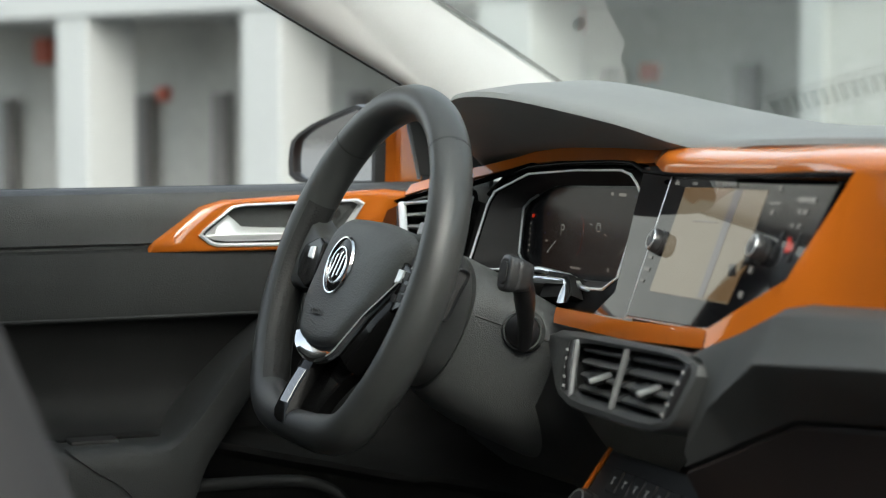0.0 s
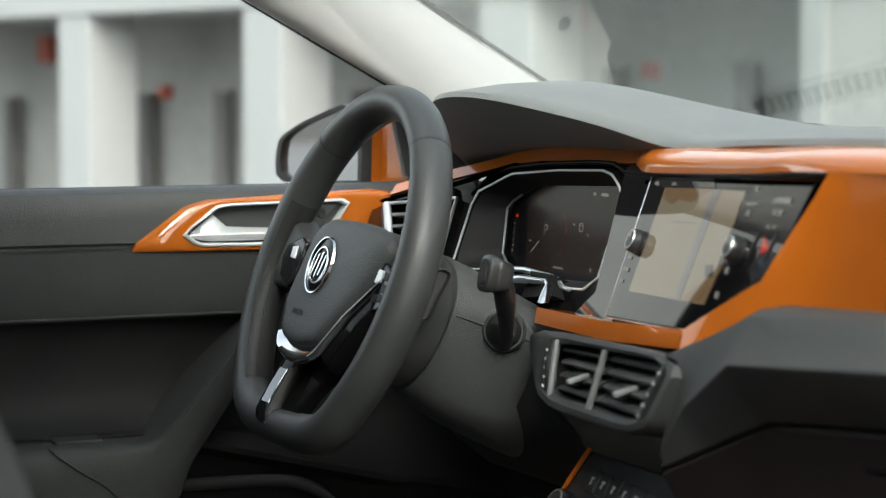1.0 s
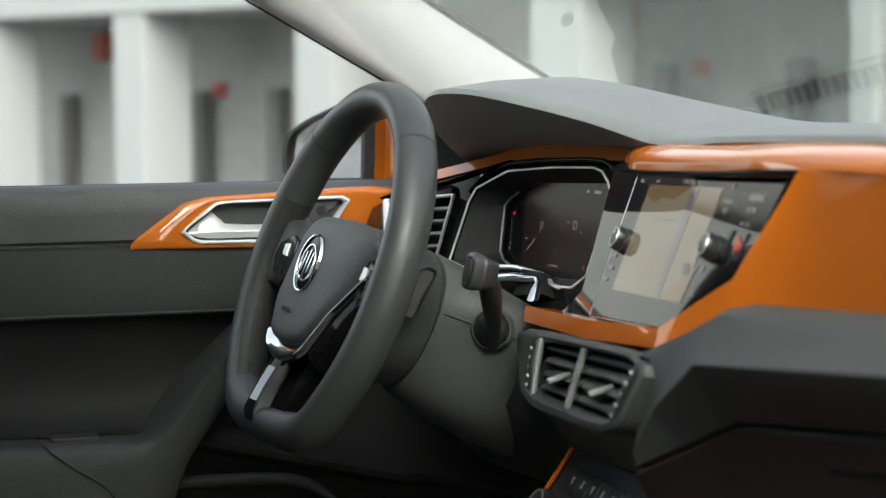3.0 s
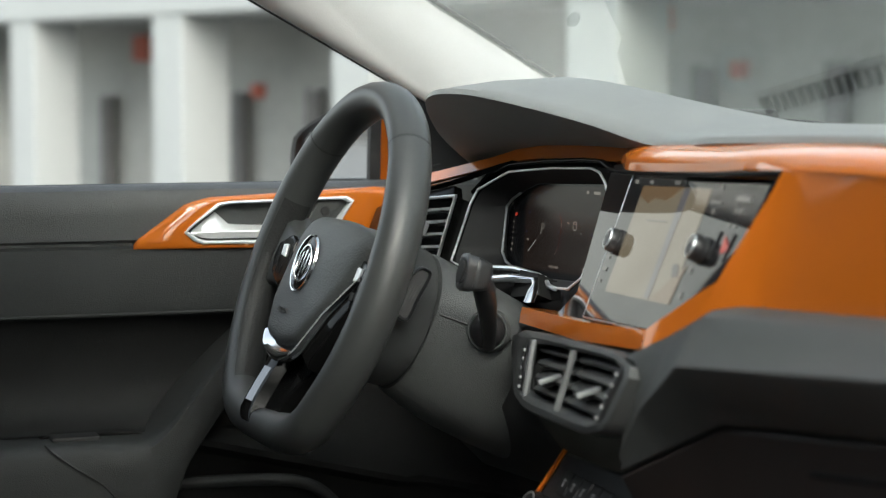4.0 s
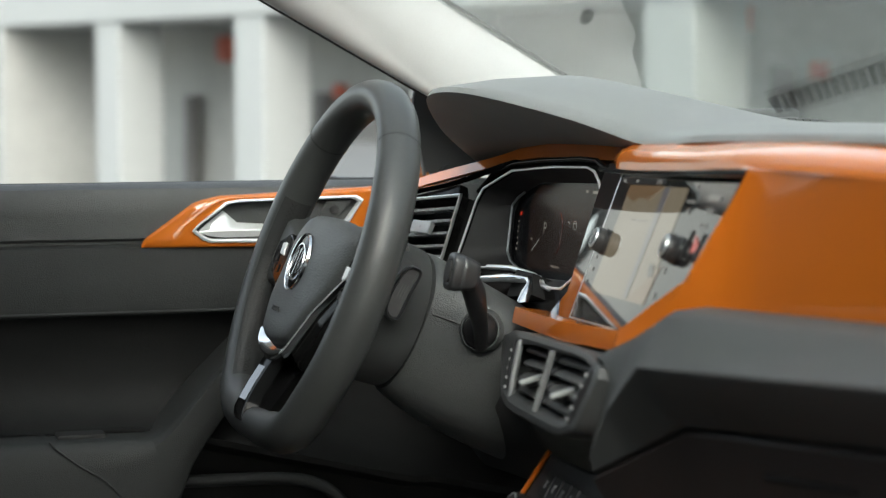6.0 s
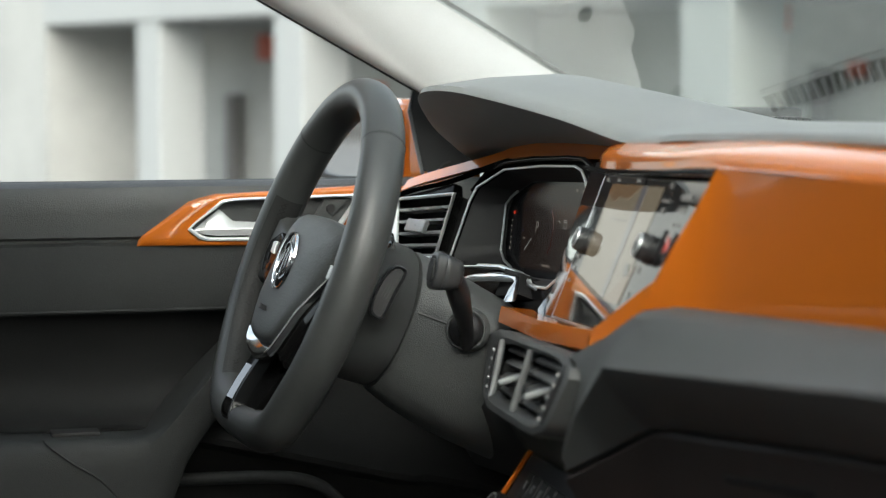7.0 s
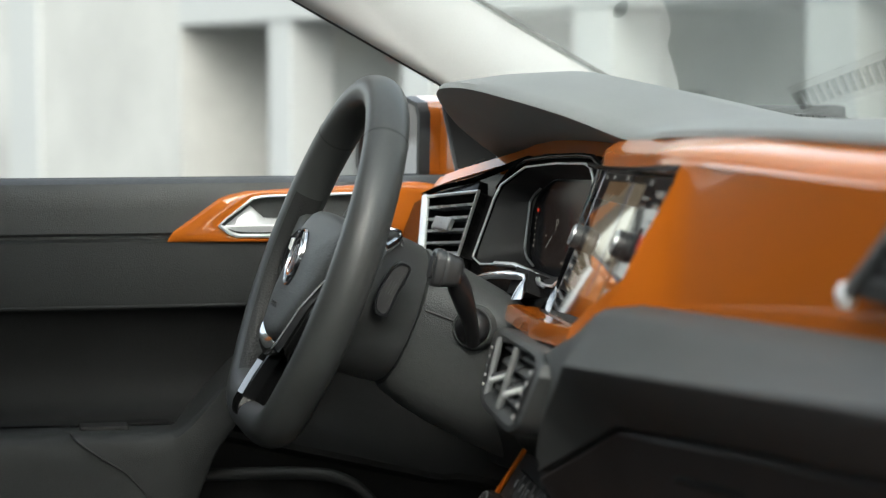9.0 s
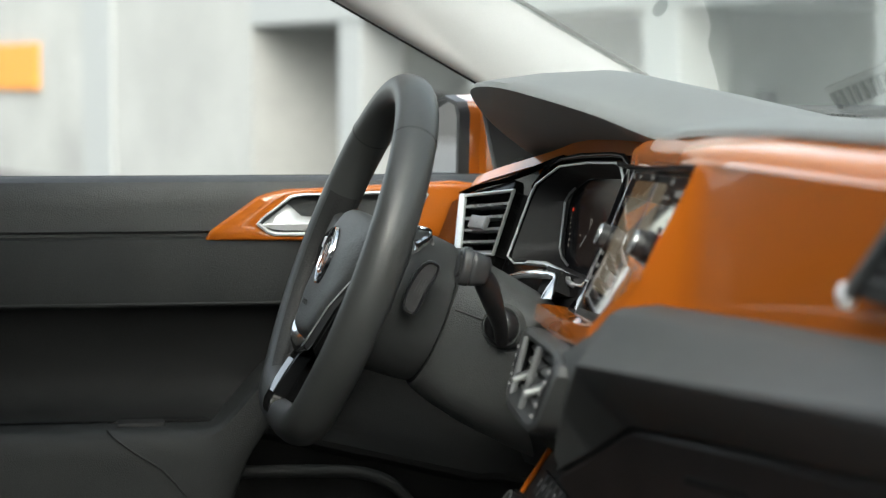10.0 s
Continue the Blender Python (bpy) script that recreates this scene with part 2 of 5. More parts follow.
def letters(text, size, m, material, name, parent, depth=0.0004, label=""):
    cu = bpy.data.curves.new(name, "FONT")
    cu.body, cu.size, cu.extrude, cu.align_x, cu.align_y = text, size, depth, "CENTER", "CENTER"
    tmp = bpy.data.objects.new("tmp", cu)
    scene.collection.objects.link(tmp)
    me = bpy.data.meshes.new_from_object(tmp.evaluated_get(bpy.context.evaluated_depsgraph_get()))
    bpy.data.objects.remove(tmp)
    me.transform(m)
    bm = bmesh.new()
    bm.from_mesh(me)
    return part(name, bm, material, parent, label)


def plane_frame(x0, y0, z0, p, q, flip=False):
    """Own x along the car's width, own y up the leaning face, own z out towards the driver."""
    s = -1 if flip else 1
    nrm = V((-1, p, q)).normalized()
    m = Matrix.Identity(4)
    m.col[0] = (s * p, s, 0, 0)
    m.col[1] = (q, 0, 1, 0)
    m.col[2] = (*nrm, 0)
    m.col[3] = (x0, y0, z0, 1)
    return m


def seg(pts, per):
    """Straight runs cut into per pieces."""
    out = []
    for a, b in zip(pts, pts[1:]):
        for k in range(per):
            out.append(V(a).lerp(V(b), k / per))
    out.append(V(pts[-1]))
    return out


# ---- ground and building ----
bm = bmesh.new()
for x, y in ((-900, -900), (900, -900), (900, 900), (-900, 900)):
    bm.verts.new((x, y, 0))
bm.faces.new(bm.verts)
solo("ground", bm, asphalt, "worn grey asphalt yard reaching far away", "ground", "structure")

FD = V((math.cos(-1.24), math.sin(-1.24), 0))    # along the row of piers
FN = V((-FD.y, FD.x, 0))                         # into the building
STEP = 2.17
F0 = V((0.918, 17.01, 0)) + FD * STEP            # the first pier's near corner
BEAM = 1.55


def facade(a, b, z):
    """A place a metres along the row, b metres into the building."""
    p = F0 + FD * a + FN * b
    return V((p.x, p.y, z))


def prism(a0, a1, b0, b1, z0, z1, bevel=0.0):
    m = Matrix.Identity(4)
    m.col[0] = (*FD, 0)
    m.col[1] = (*FN, 0)
    m.col[3] = (*F0, 1)
    return slab([(a0, b0), (a1, b0), (a1, b1), (a0, b1)], m @ Matrix.Translation((0, 0, z0)), z1 - z0, bevel)


pier = solo("pier", prism(0, 0.40, 0, 0.38, -0.02, BEAM + 0.02, 0.012), white_paint, "white painted square concrete pier of the arcade", "pier", "structure", "arcade piers")
for k in range(1, 4):
    copy_thing(pier, Matrix.Translation(FD * STEP * k))
solo("arcade_beam", prism(-1.75, 12, -0.02, 1.05, BEAM, 3.2, 0.02), white_paint, "white painted concrete beam over the arcade", "beam", "structure")
solo("wall_back", prism(-2, 20, 1.05, 1.4, -0.02, 3.2), concrete_dark, "grey cement wall behind the piers", "wall", "structure")
solo("wall_north", prism(-5.3, -1.75, 0, 1.05, -0.02, 16.0), concrete, "pale smooth concrete wall", "wall", "structure")
solo("wall_far", prism(-48, -6.2, 0.12, 0.5, -0.02, 16.0), concrete_dark, "grey cement end wall with an orange sign", "wall", "structure")
solo("wall_east", prism(8.82, 20, 0.04, 0.5, -0.02, 3.2), concrete, "pale smooth end wall panel", "wall", "structure")
solo("end_pier", prism(8.68, 8.82, 0, 0.38, -0.02, BEAM + 0.02, 0.01), white_paint, "narrow white painted pier beside the end wall", "pier", "structure")
solo("roof_slab", prism(-1.75, 20, -0.1, 6, 3.2, 3.45), concrete, "concrete roof slab of the arcade building", "roof", "structure")
solo("pilaster", prism(-6.2, -5.3, -0.05, 0.4, -0.02, 16.0, 0.02), white_paint, "white painted flat pilaster on the wall", "pilaster", "structure")
solo("wall_sign", prism(-9.9, -8.2, 0.06, 0.12, 0.97, 1.50, 0.01), sign_orange, "orange rectangular sign on a grey wall", "sign")
for a, top in ((-0.19, 0.98), (1.80, 1.02), (2.76, 1.04), (4.30, 1.05), (5.45, 1.08), (6.58, 1.20), (7.55, 1.22)):
    solo("downpipe", tube([facade(a, 0.96, 0), facade(a, 0.96, top)], 0.07, 12, up=(1, 0, 0)), pipe_grey,
         "dark grey round standpipe against the cement wall", "pipe", group="standpipes")
for a, z, h in ((0.27, 1.36, 0.10), (1.95, 1.03, 0.05), (6.17, 1.49, 0.09), (6.80, 1.18, 0.05)):
    solo("hose_box", prism(a - h, a + h, 0.98, 1.05, z - h, z + h, 0.01), sign_red, "small red wall box for a hose", "box", group="red wall boxes")

# plain walls behind and beside the camera, unseen, added to shape light and reflections
m = Matrix.Identity(4)
wd = V((-30, -26, 0)).normalized()
m.col[0], m.col[1], m.col[3] = (*wd, 0), (wd.y, -wd.x, 0, 0), (-7.6, 40.9, 0, 1)
solo("wall_west", slab([(0, 0), (52, 0), (52, 0.4), (0, 0.4)], m @ Matrix.Translation((0, 0, -0.02)), 2.6), hall_grey, "unseen dark grey wall added for reflections", "wall", "structure")
m = Matrix.Identity(4)
wd = V((11.0, -6.5, 0)).normalized()
m.col[0], m.col[1], m.col[3] = (*wd, 0), (wd.y, -wd.x, 0, 0), (-14, -1.6, 0, 1)
solo("wall_south", slab([(0, 0), (16, 0), (16, 0.4), (0, 0.4)], m @ Matrix.Translation((0, 0, -0.02)), 5.0), concrete_dark, "unseen grey wall added to block and bounce light", "wall", "structure")

# ---- car shell ----
car = thing("car_shell", (0, 0, 0.3), "orange hatchback body shell with pale cloth headliner", "car")
rows = []
for x, z, w in ((-2.2, 1.22, 0.50), (-1.9, 1.36, 0.54), (-1.2, 1.42, 0.57), (-0.6, 1.43, 0.57), (-0.36, 1.40, 0.57), (-0.22, 1.355, 0.57)):
    rows.append([V((x, -w - 0.05, z - 0.09)), V((x, -w, z - 0.03)), V((x, -w * 0.6, z)), V((x, 0, z + 0.01)), V((x, w * 0.6, z)), V((x, w, z - 0.03)), V((x, w + 0.05, z - 0.09))])
part("headliner", loft(rows), liner, car, "pale grey cloth headliner", thick=0.02)
rows2 = [[p + V((0, 0, 0.035)) for p in r] for r in rows]
part("roof_panel", loft(rows2), orange, car, "orange painted roof", thick=0.004)
part("floor_pan", box(2.9, 1.4, 0.04, pose(-0.9, 0, 0.30)), carpet, car, "black carpeted floor")
part("firewall", box(0.03, 1.4, 0.72, pose(0.62, 0, 0.66)), low_black, car, "black bulkhead")
for sy in (1, -1):
    part("kick_panel", box(0.30, 0.03, 0.80, pose(0.53, sy * 0.755, 0.68), 0.005), low_black, car, "black footwell side trim")
part("rear_wall", box(0.05, 1.36, 0.75, pose(-2.2, 0, 0.68)), low_black, car)
part("passenger_sill", box(1.2, 0.12, 0.16, pose(-0.2, -0.72, 0.34), 0.02), orange, car, "orange door sill")
part("b_pillar", box(0.17, 0.08, 1.06, pose(-0.72, -0.665, 0.86, 5), 0.02), mid_grey, car)
part("b_pillar", box(0.12, 0.07, 0.9, pose(-0.80, 0.70, 0.82, -8), 0.02), mid_grey, car)
# rear side walls, rear doors and quarter panels close the cabin
for sy in (1, -1):
    part("rear_side", loft([[V((x, sy * y, z)) for y, z in ((0.73, 0.30), (0.74, 0.70), (0.72, 1.0))] for x in (-2.2, -1.5, -0.84)]), low_black, car, thick=0.03)
    part("rear_quarter", loft([[V((x, sy * y, z)) for y, z in ((0.72, 0.98), (0.66, 1.2), (0.60, 1.40))] for x in (-2.2, -1.95, -1.62)]), low_black, car, thick=0.03)
for sy in (1, -1):
    part("rear_window", loft([[V((x, sy * y, z)) for y, z in ((0.715, 1.0), (0.66, 1.2), (0.60, 1.37))] for x in (-1.65, -1.2, -0.80)]), tint_glass, car, "dark privacy glass", thick=0.004)
part("rear_screen", loft([[V((x, y, z)) for y in (-0.6, 0.0, 0.6)] for x, z in ((-2.19, 1.02), (-2.15, 1.28))]), tint_glass, car, "dark privacy glass", thick=0.004)
part("rear_seat", box(0.18, 1.25, 0.62, pose(-1.55, 0, 0.76, 0, -18, 0), 0.05, 3), seat_cloth, car)
part("tailgate", loft([[V((-2.2, y, z)) for y in (-0.66, 0.66)] for z in (0.9, 1.05)]), low_black, car, thick=0.02)
# bonnet, wings, bumpers and wheels ahead of and behind the cabin
part("bonnet", loft([[V((x, y, z - 0.06 * (y / 0.78) ** 2)) for y in np.linspace(-0.79, 0.79, 13)] for x, z in ((0.80, 1.02), (1.1, 1.01), (1.5, 0.955), (1.8, 0.87), (1.92, 0.76))]), orange, car, "orange bonnet", thick=0.004)
part("scuttle", loft([[V((x, y, z)) for y in (-0.72, 0.0, 0.72)] for x, z in ((0.64, 0.955), (0.72, 0.965), (0.82, 1.0))]), low_black, car, "black plastic scuttle panel", thick=0.004)


def arch(x0, r=0.335, zc=0.30):
    return [(x0 + r * math.cos(a), zc + r * math.sin(a)) for a in np.linspace(math.pi, 0, 13)]


SIDE = Matrix(((1, 0, 0, 0), (0, 0, -1, 0), (0, 1, 0, 0), (0, 0, 0, 1)))
for sy in (1, -1):
    mm = Matrix.Translation((0, sy * 0.80 + (0.015 if sy > 0 else 0.0), 0)) @ SIDE
    part("wing", slab([(0.44, 0.24), (0.80, 0.24)] + arch(1.20) + [(1.60, 0.24), (1.90, 0.30), (1.94, 0.60), (1.84, 0.80), (1.5, 0.91), (0.80, 0.985), (0.44, 0.99)], mm, 0.015, 0.004), orange, car, "orange front wing")
    part("quarter_panel", slab([(-2.24, 0.36), (-1.74, 0.24)] + arch(-1.38) + [(-0.98, 0.24), (-0.80, 0.24), (-0.80, 0.99), (-2.22, 1.02)], mm, 0.015, 0.004), orange, car, "orange rear quarter panel")
    for wx in (1.20, -1.38):
        wm = Matrix.Translation((wx, sy * 0.72, 0.305)) @ Matrix.Rotation(radians(90), 4, "X")
        wh = part("wheel", lathe([(0.20, -0.095), (0.285, -0.095), (0.302, -0.075), (0.307, 0.0), (0.302, 0.075), (0.285, 0.095), (0.20, 0.095)], wm, 40), rubber, car, "black tyre")
        part("rim", lathe([(0.205, -0.085), (0.205, -0.07), (0.15, -0.06), (0.05, -0.066), (0.05, 0.066), (0.15, 0.06), (0.205, 0.07), (0.205, 0.085)], wm, 32), satin, wh, "silver rim")
part("front_bumper", loft([[V((x - 0.16 * (abs(y) / 0.8) ** 3, y, z)) for y in np.linspace(-0.80, 0.80, 13)] for x, z in ((1.92, 0.76), (1.98, 0.62), (2.0, 0.42), (1.94, 0.24))]), orange, car, "orange front bumper", thick=0.006)
part("rear_bumper", loft([[V((x + 0.08 * (abs(y) / 0.8) ** 3, y, z)) for y in np.linspace(-0.80, 0.80, 13)] for x, z in ((-2.24, 1.03), (-2.27, 0.75), (-2.32, 0.55), (-2.26, 0.30))]), orange, car, "orange tailgate and bumper", thick=0.006)

# windscreen frame: lower corner and slope of the driver-side pillar
WE, WD = V((0.301, 0.697, 1.154)), V((-0.859, -0.238, 0.453))
RE, RD = V((0.279, 0.679, 1.053)), V((-0.867, 0.062, 0.495))


def pillar_trim():
    rings = []
    for s in np.linspace(-0.36, 0.62, 12):
        w = WE + WD * s
        r = RE + RD * (s + 0.05)
        r = V((r.x, min(r.y, 0.70), r.z))
        mid = w.lerp(r, 0.5) + V((-0.018, -0.030, 0.0))
        inner = w.lerp(r, 0.25) + V((-0.014, -0.024, 0.004))
        outer = w.lerp(r, 0.78) + V((-0.012, -0.022, -0.004))
        back = w.lerp(r, 0.5) + V((0.03, 0.05, 0.01))
        rings.append([w, w.lerp(inner, 0.6), inner, mid, outer, w.lerp(r, 0.95) + V((-0.006, -0.013, -0.002)), r, back])
    return loft(rings, True, True)


apil = thing("pillar_cover", tuple(WE), "pale grey moulded windscreen pillar cover", "pillar")
part("cover", pillar_trim(), liner, apil, angle=60)
part("windscreen_seal", tube([WE + WD * s + V((0.002, -0.004, 0.0035)) for s in (-0.36, 0.0, 0.62)], 0.0026, 8), rubber, apil, "black rubber windscreen seal")
part("door_seal", tube([RE + RD * s + V((0, 0.003, -0.001)) for s in (-0.3, 0.0, 0.7)], 0.0012, 8), rubber, apil, "black rubber door seal")
# ring of the airbag badge, set where the windscreen mirrors it
part("badge_ring", lathe([(0.0045, 0.0005), (0.0050, 0.0012), (0.0070, 0.0012), (0.0075, 0.0002)], Matrix.Translation((0.338, 0.6705, 1.0715)) @ V((0.34, -0.88, 0.33)).to_track_quat("Z", "Y").to_matrix().to_4x4(), 24), bar_grey, apil)

# windscreen glass across the car
def wind(s, y):
    """A place on the windscreen, s metres up along the pillar edge."""
    p = WE + WD * s
    bow = 0.12 * (1 - (y / 0.7) ** 2)
    ys = p.y * y / 0.7
    return V((p.x + bow, ys, p.z + bow * 0.05))


wg = solo("windscreen", loft([[wind(s, y) for y in np.linspace(-0.73, 0.73, 61)] for s in np.linspace(-0.42, 0.62, 30)]), wind_glass,
          "curved laminated windscreen, faintly mirroring the pillar", "windscreen", "structure", thick=0.004)
wg.visible_shadow = False

# ---- dashboard ----
dash = thing("dashboard", (0.4, 0.0, 0.6), "dark grey and orange dashboard across the whole cabin", "dashboard")

PAD = table([  # y, edge x, edge z, crown z, tuck x, tuck z
    (-0.74, 0.212, 1.075, 1.083, 0.232, 1.066), (-0.30, 0.216, 1.0725, 1.081, 0.236, 1.063), (0.0, 0.236, 1.065, 1.077, 0.256, 1.057),
    (0.13, 0.252, 1.058, 1.076, 0.270, 1.051), (0.20, 0.254, 1.059, 1.080, 0.272, 1.050), (0.26, 0.222, 1.076, 1.091, 0.270, 1.050),
    (0.34, 0.182, 1.0925, 1.1065, 0.268, 1.050), (0.40, 0.160, 1.100, 1.1135, 0.266, 1.049), (0.455, 0.149, 1.099, 1.1135, 0.265, 1.047),
    (0.50, 0.156, 1.089, 1.106, 0.262, 1.043), (0.55, 0.184, 1.064, 1.092, 0.258, 1.036), (0.59, 0.214, 1.045, 1.076, 0.254, 1.029),
    (0.62, 0.240, 1.031, 1.060, 0.252, 1.022), (0.68, 0.275, 1.018, 1.034, 0.285, 1.01), (0.72, 0.290, 1.005, 1.018, 0.300, 0.995)], 5)
rings = []
for y, xe, ze, zc, xt, zt in PAD:
    far = 1.058 + 0.25 * max(0, zc - 1.078)
    rings.append([V(p) for p in ((xt, y, zt), (xt * 0.55 + xe * 0.45, y, zt * 0.55 + ze * 0.45 - 0.004), (xe + 0.006, y, ze - 0.007), (xe, y, ze - 0.002), (xe + 0.003, y, ze + 0.003),
                                 (xe + 0.018, y, ze * 0.62 + zc * 0.38), (xe + 0.06, y, ze * 0.22 + zc * 0.78), (xe + 0.12, y, zc), (0.40, y, zc * 0.5 + far * 0.5), (0.50, y, far), (0.64, y, 1.059), (0.80, y, 1.055), (0.80, y, 1.0))])
part("top_pad", loft(rings), soft_grey, dash, "soft grey dash top with a hooded cowl", angle=50)
# defroster outlet along the foot of the windscreen
OUT = [(y, 1.0585 + 0.25 * max(0, zc - 1.078)) for y, xe, ze, zc, xt, zt in PAD if -0.49 < y < 0.49]
part("defroster_outlet", loft([[V((x, y, z + h)) for x, h in ((0.494, -0.002), (0.496, 0.0022), (0.500, 0.0026), (0.502, 0.0016), (0.522, 0.0016), (0.524, 0.0026), (0.529, 0.0022), (0.531, -0.002))] for y, z in OUT]), bar_grey, dash, "pale grey defroster outlet", angle=30)
# flat black sheet for the shade in the slot
part("defroster_slot", loft([[V((x, y, z + 0.0021)) for x in (0.5025, 0.5215)] for y, z in OUT]), void, dash)
rib = [box(0.019, 0.0035, 0.003, pose(0.512, y, 1.0585 + 0.25 * max(0, np.interp(y, [r[0] for r in PAD], [r[3] for r in PAD]) - 1.078) + 0.0034, 0, 0, 18)) for y in np.arange(-0.47, 0.475, 0.0155)]
part("defroster_grille", join(*rib), vane_grey, dash)

# orange fascia: rail over the screens, passenger face, lip under the screen
rail = table([  # y, lower x, lower z, upper x, upper z
    (0.71, 0.178, 0.983, 0.199, 1.0005), (0.69, 0.183, 0.988, 0.204, 1.005), (0.66, 0.1915, 0.9945, 0.2125, 1.0115), (0.61, 0.206, 1.0025, 0.227, 1.021), (0.57, 0.219, 1.0115, 0.240, 1.0290), (0.54, 0.230, 1.0200, 0.252, 1.036), (0.50, 0.243, 1.030, 0.262, 1.045),
    (0.45, 0.252, 1.037, 0.267, 1.051), (0.33, 0.250, 1.040, 0.270, 1.054), (0.27, 0.248, 1.040, 0.272, 1.055), (0.235, 0.240, 1.034, 0.270, 1.057), (0.17, 0.236, 1.034, 0.268, 1.058),
    (0.0, 0.213, 1.041, 0.248, 1.0625), (-0.178, 0.190, 1.050, 0.228, 1.0685), (-0.40, 0.190, 1.051, 0.224, 1.0705), (-0.74, 0.190, 1.053, 0.222, 1.073)], 5)
rings, under = [], []
for y, xl, zl, xu, zu in rail:
    hz = zu - zl
    roll = ((0.012, -0.003), (0.0, 0.0), (0.0003, 0.24), (0.0010, 0.42), (0.0030, 0.56), (0.0080, 0.70), (0.0155, 0.85), (0.0235, 0.96))
    lean = min(1.0, max(0.0, (-0.08 - y) / 0.09))  # the passenger end runs on in the slope of the face
    roll = [V((xl + a + lean * max(0.0, b) * 0.0055, y, zl + (b if b < 0 else b * hz))) for a, b in roll] + [V((xu, y, zu))]
    deep = 0.012 - 0.0035 * min(1.0, max(0.0, (y - 0.47) / 0.08))
    low = V((xu - deep, y, zu - deep * 1.36))
    facet = [low + V((0.010, 0, -0.004))] + [low.lerp(roll[-1], s) for s in (0.0, 0.06, 0.2, 0.4, 0.6, 0.8, 0.94, 1.0)]
    plain = min(1.0, max(0.0, (y - 0.20) / 0.06))  # over the instruments it is one plain slope
    rings.append([p.lerp(q, plain) for p, q in zip(roll, facet)])
    if y > 0.49:
        under.append([V((xl + 0.006, y, zl - 0.004)), V((xl, y, zl)), low + V((0.0012, 0, -0.0016)), low + V((0.004, 0, 0.001))])
part("rail_underside", loft(under), side_black, dash, "black lacquered strip under the orange rail", angle=30)
fascia_a = loft(rings)
UP = seg([(0.146, -0.045, 0.926), (0.160, -0.132, 0.970), (0.190, -0.178, 1.050), (0.190, -0.40, 1.051), (0.190, -0.74, 1.053)], 6)
LO = seg([(0.142, -0.046, 0.911), (0.1565, -0.110, 0.934), (0.184, -0.156, 0.950), (0.196, -0.40, 0.9580), (0.198, -0.74, 0.975)], 6)


def face_row(s):
    return [a.lerp(b, s) for a, b in zip(UP, LO)]


def soften(row):
    """Even out the depth along a row, its outline kept."""
    xs = np.array([p.x for p in row])
    for _ in range(3):
        xs[1:-1] = 0.25 * xs[:-2] + 0.5 * xs[1:-1] + 0.25 * xs[2:]
    return [V((x, p.y, p.z)) for x, p in zip(xs, row)]


fascia_b = loft([[a + V((0.014, 0.004, 0)) for a in soften(UP)]] + [soften(face_row(s)) for s in np.linspace(0, 1, 25)] + [[b + V((0.016, 0, -0.004)) for b in LO]])
UL = seg([(0.180, 0.296, 0.907), (0.160, 0.12, 0.914), (0.146, -0.045, 0.926)], 6)
LL = seg([(0.1765, 0.294, 0.893), (0.1565, 0.113, 0.899), (0.142, -0.045, 0.911)], 6)
fascia_c = loft([[a + V((0.04, 0, -0.006)) for a in UL]] + [[a.lerp(b, s) + V((-0.0005 * math.sin(math.pi * s), 0, 0)) for a, b in zip(UL, LL)] for s in np.linspace(0, 1, 5)] + [[b + V((0.02, 0, -0.002)) for b in LL]])
part("orange_fascia", join(fascia_a, fascia_b, fascia_c), orange, dash, "glossy orange lacquered fascia", angle=40)

# piano-black instrument surround
CP = plane_frame(0.232, 0.40, 0.98, -0.04, 0.40)
NC = V((-1, -0.04, 0.40)).normalized()


def on_c(y, z, out=0.0):
    return CP @ V((y - 0.40, z - 0.98, out))


S_OUT = [(0.556, 0.926), (0.562, 0.985), (0.556, 0.999), (0.495, 1.0195), (0.396, 1.027), (0.312, 1.030), (0.292, 1.027), (0.2745, 1.019), (0.2575, 1.008), (0.254, 0.985), (0.250, 0.936), (0.2685, 0.924), (0.3035, 0.922), (0.3228, 0.9295), (0.42, 0.930), (0.52, 0.922)]
OUTER = [(0.575, 0.905), (0.580, 0.96), (0.575, 1.005), (0.54, 1.020), (0.45, 1.036), (0.33, 1.041), (0.285, 1.040), (0.262, 1.034), (0.236, 1.030), (0.225, 1.0), (0.228, 0.905), (0.30, 0.895), (0.45, 0.89), (0.55, 0.89)]
ctr = (0.40, 0.975)
N = 120
so, oo = around(S_OUT, ctr, N), around(OUTER, ctr, N)
ring_o = [on_c(y, z, -0.004) for y, z in oo]
ring_m = [on_c(y * 0.25 + a * 0.75, z * 0.25 + b * 0.75, 0.0005) for (y, z), (a, b) in zip(oo, so)]
ring_s = [on_c(y, z, 0.001) for y, z in so]
part("instrument_surround", loft([[p - NC * 0.03 for p in ring_o], ring_o, ring_m, ring_s, [p - NC * 0.004 for p in ring_s]], True), side_black, dash, "piano-black lacquered instrument surround", angle=30)
part("surround_ridge", tube([on_c(y, z, o) for y, z, o in ((0.573, 0.996, -0.001), (0.545, 1.016, 0.0), (0.497, 1.0265, 0.001), (0.42, 1.0325, 0.002), (0.33, 1.0365, 0.003), (0.292, 1.0365, 0.003), (0.270, 1.031, 0.002), (0.250, 1.027, 0.001), (0.236, 1.026, 0.0))], 0.0024, 10, up=NC), side_black, dash, "piano-black ridge")
part("chrome_outline", tube([on_c(y, z, 0.0015) for y, z in S_OUT], 0.0013, 8, True, up=NC), silver_paint, dash, "satin silver outline")
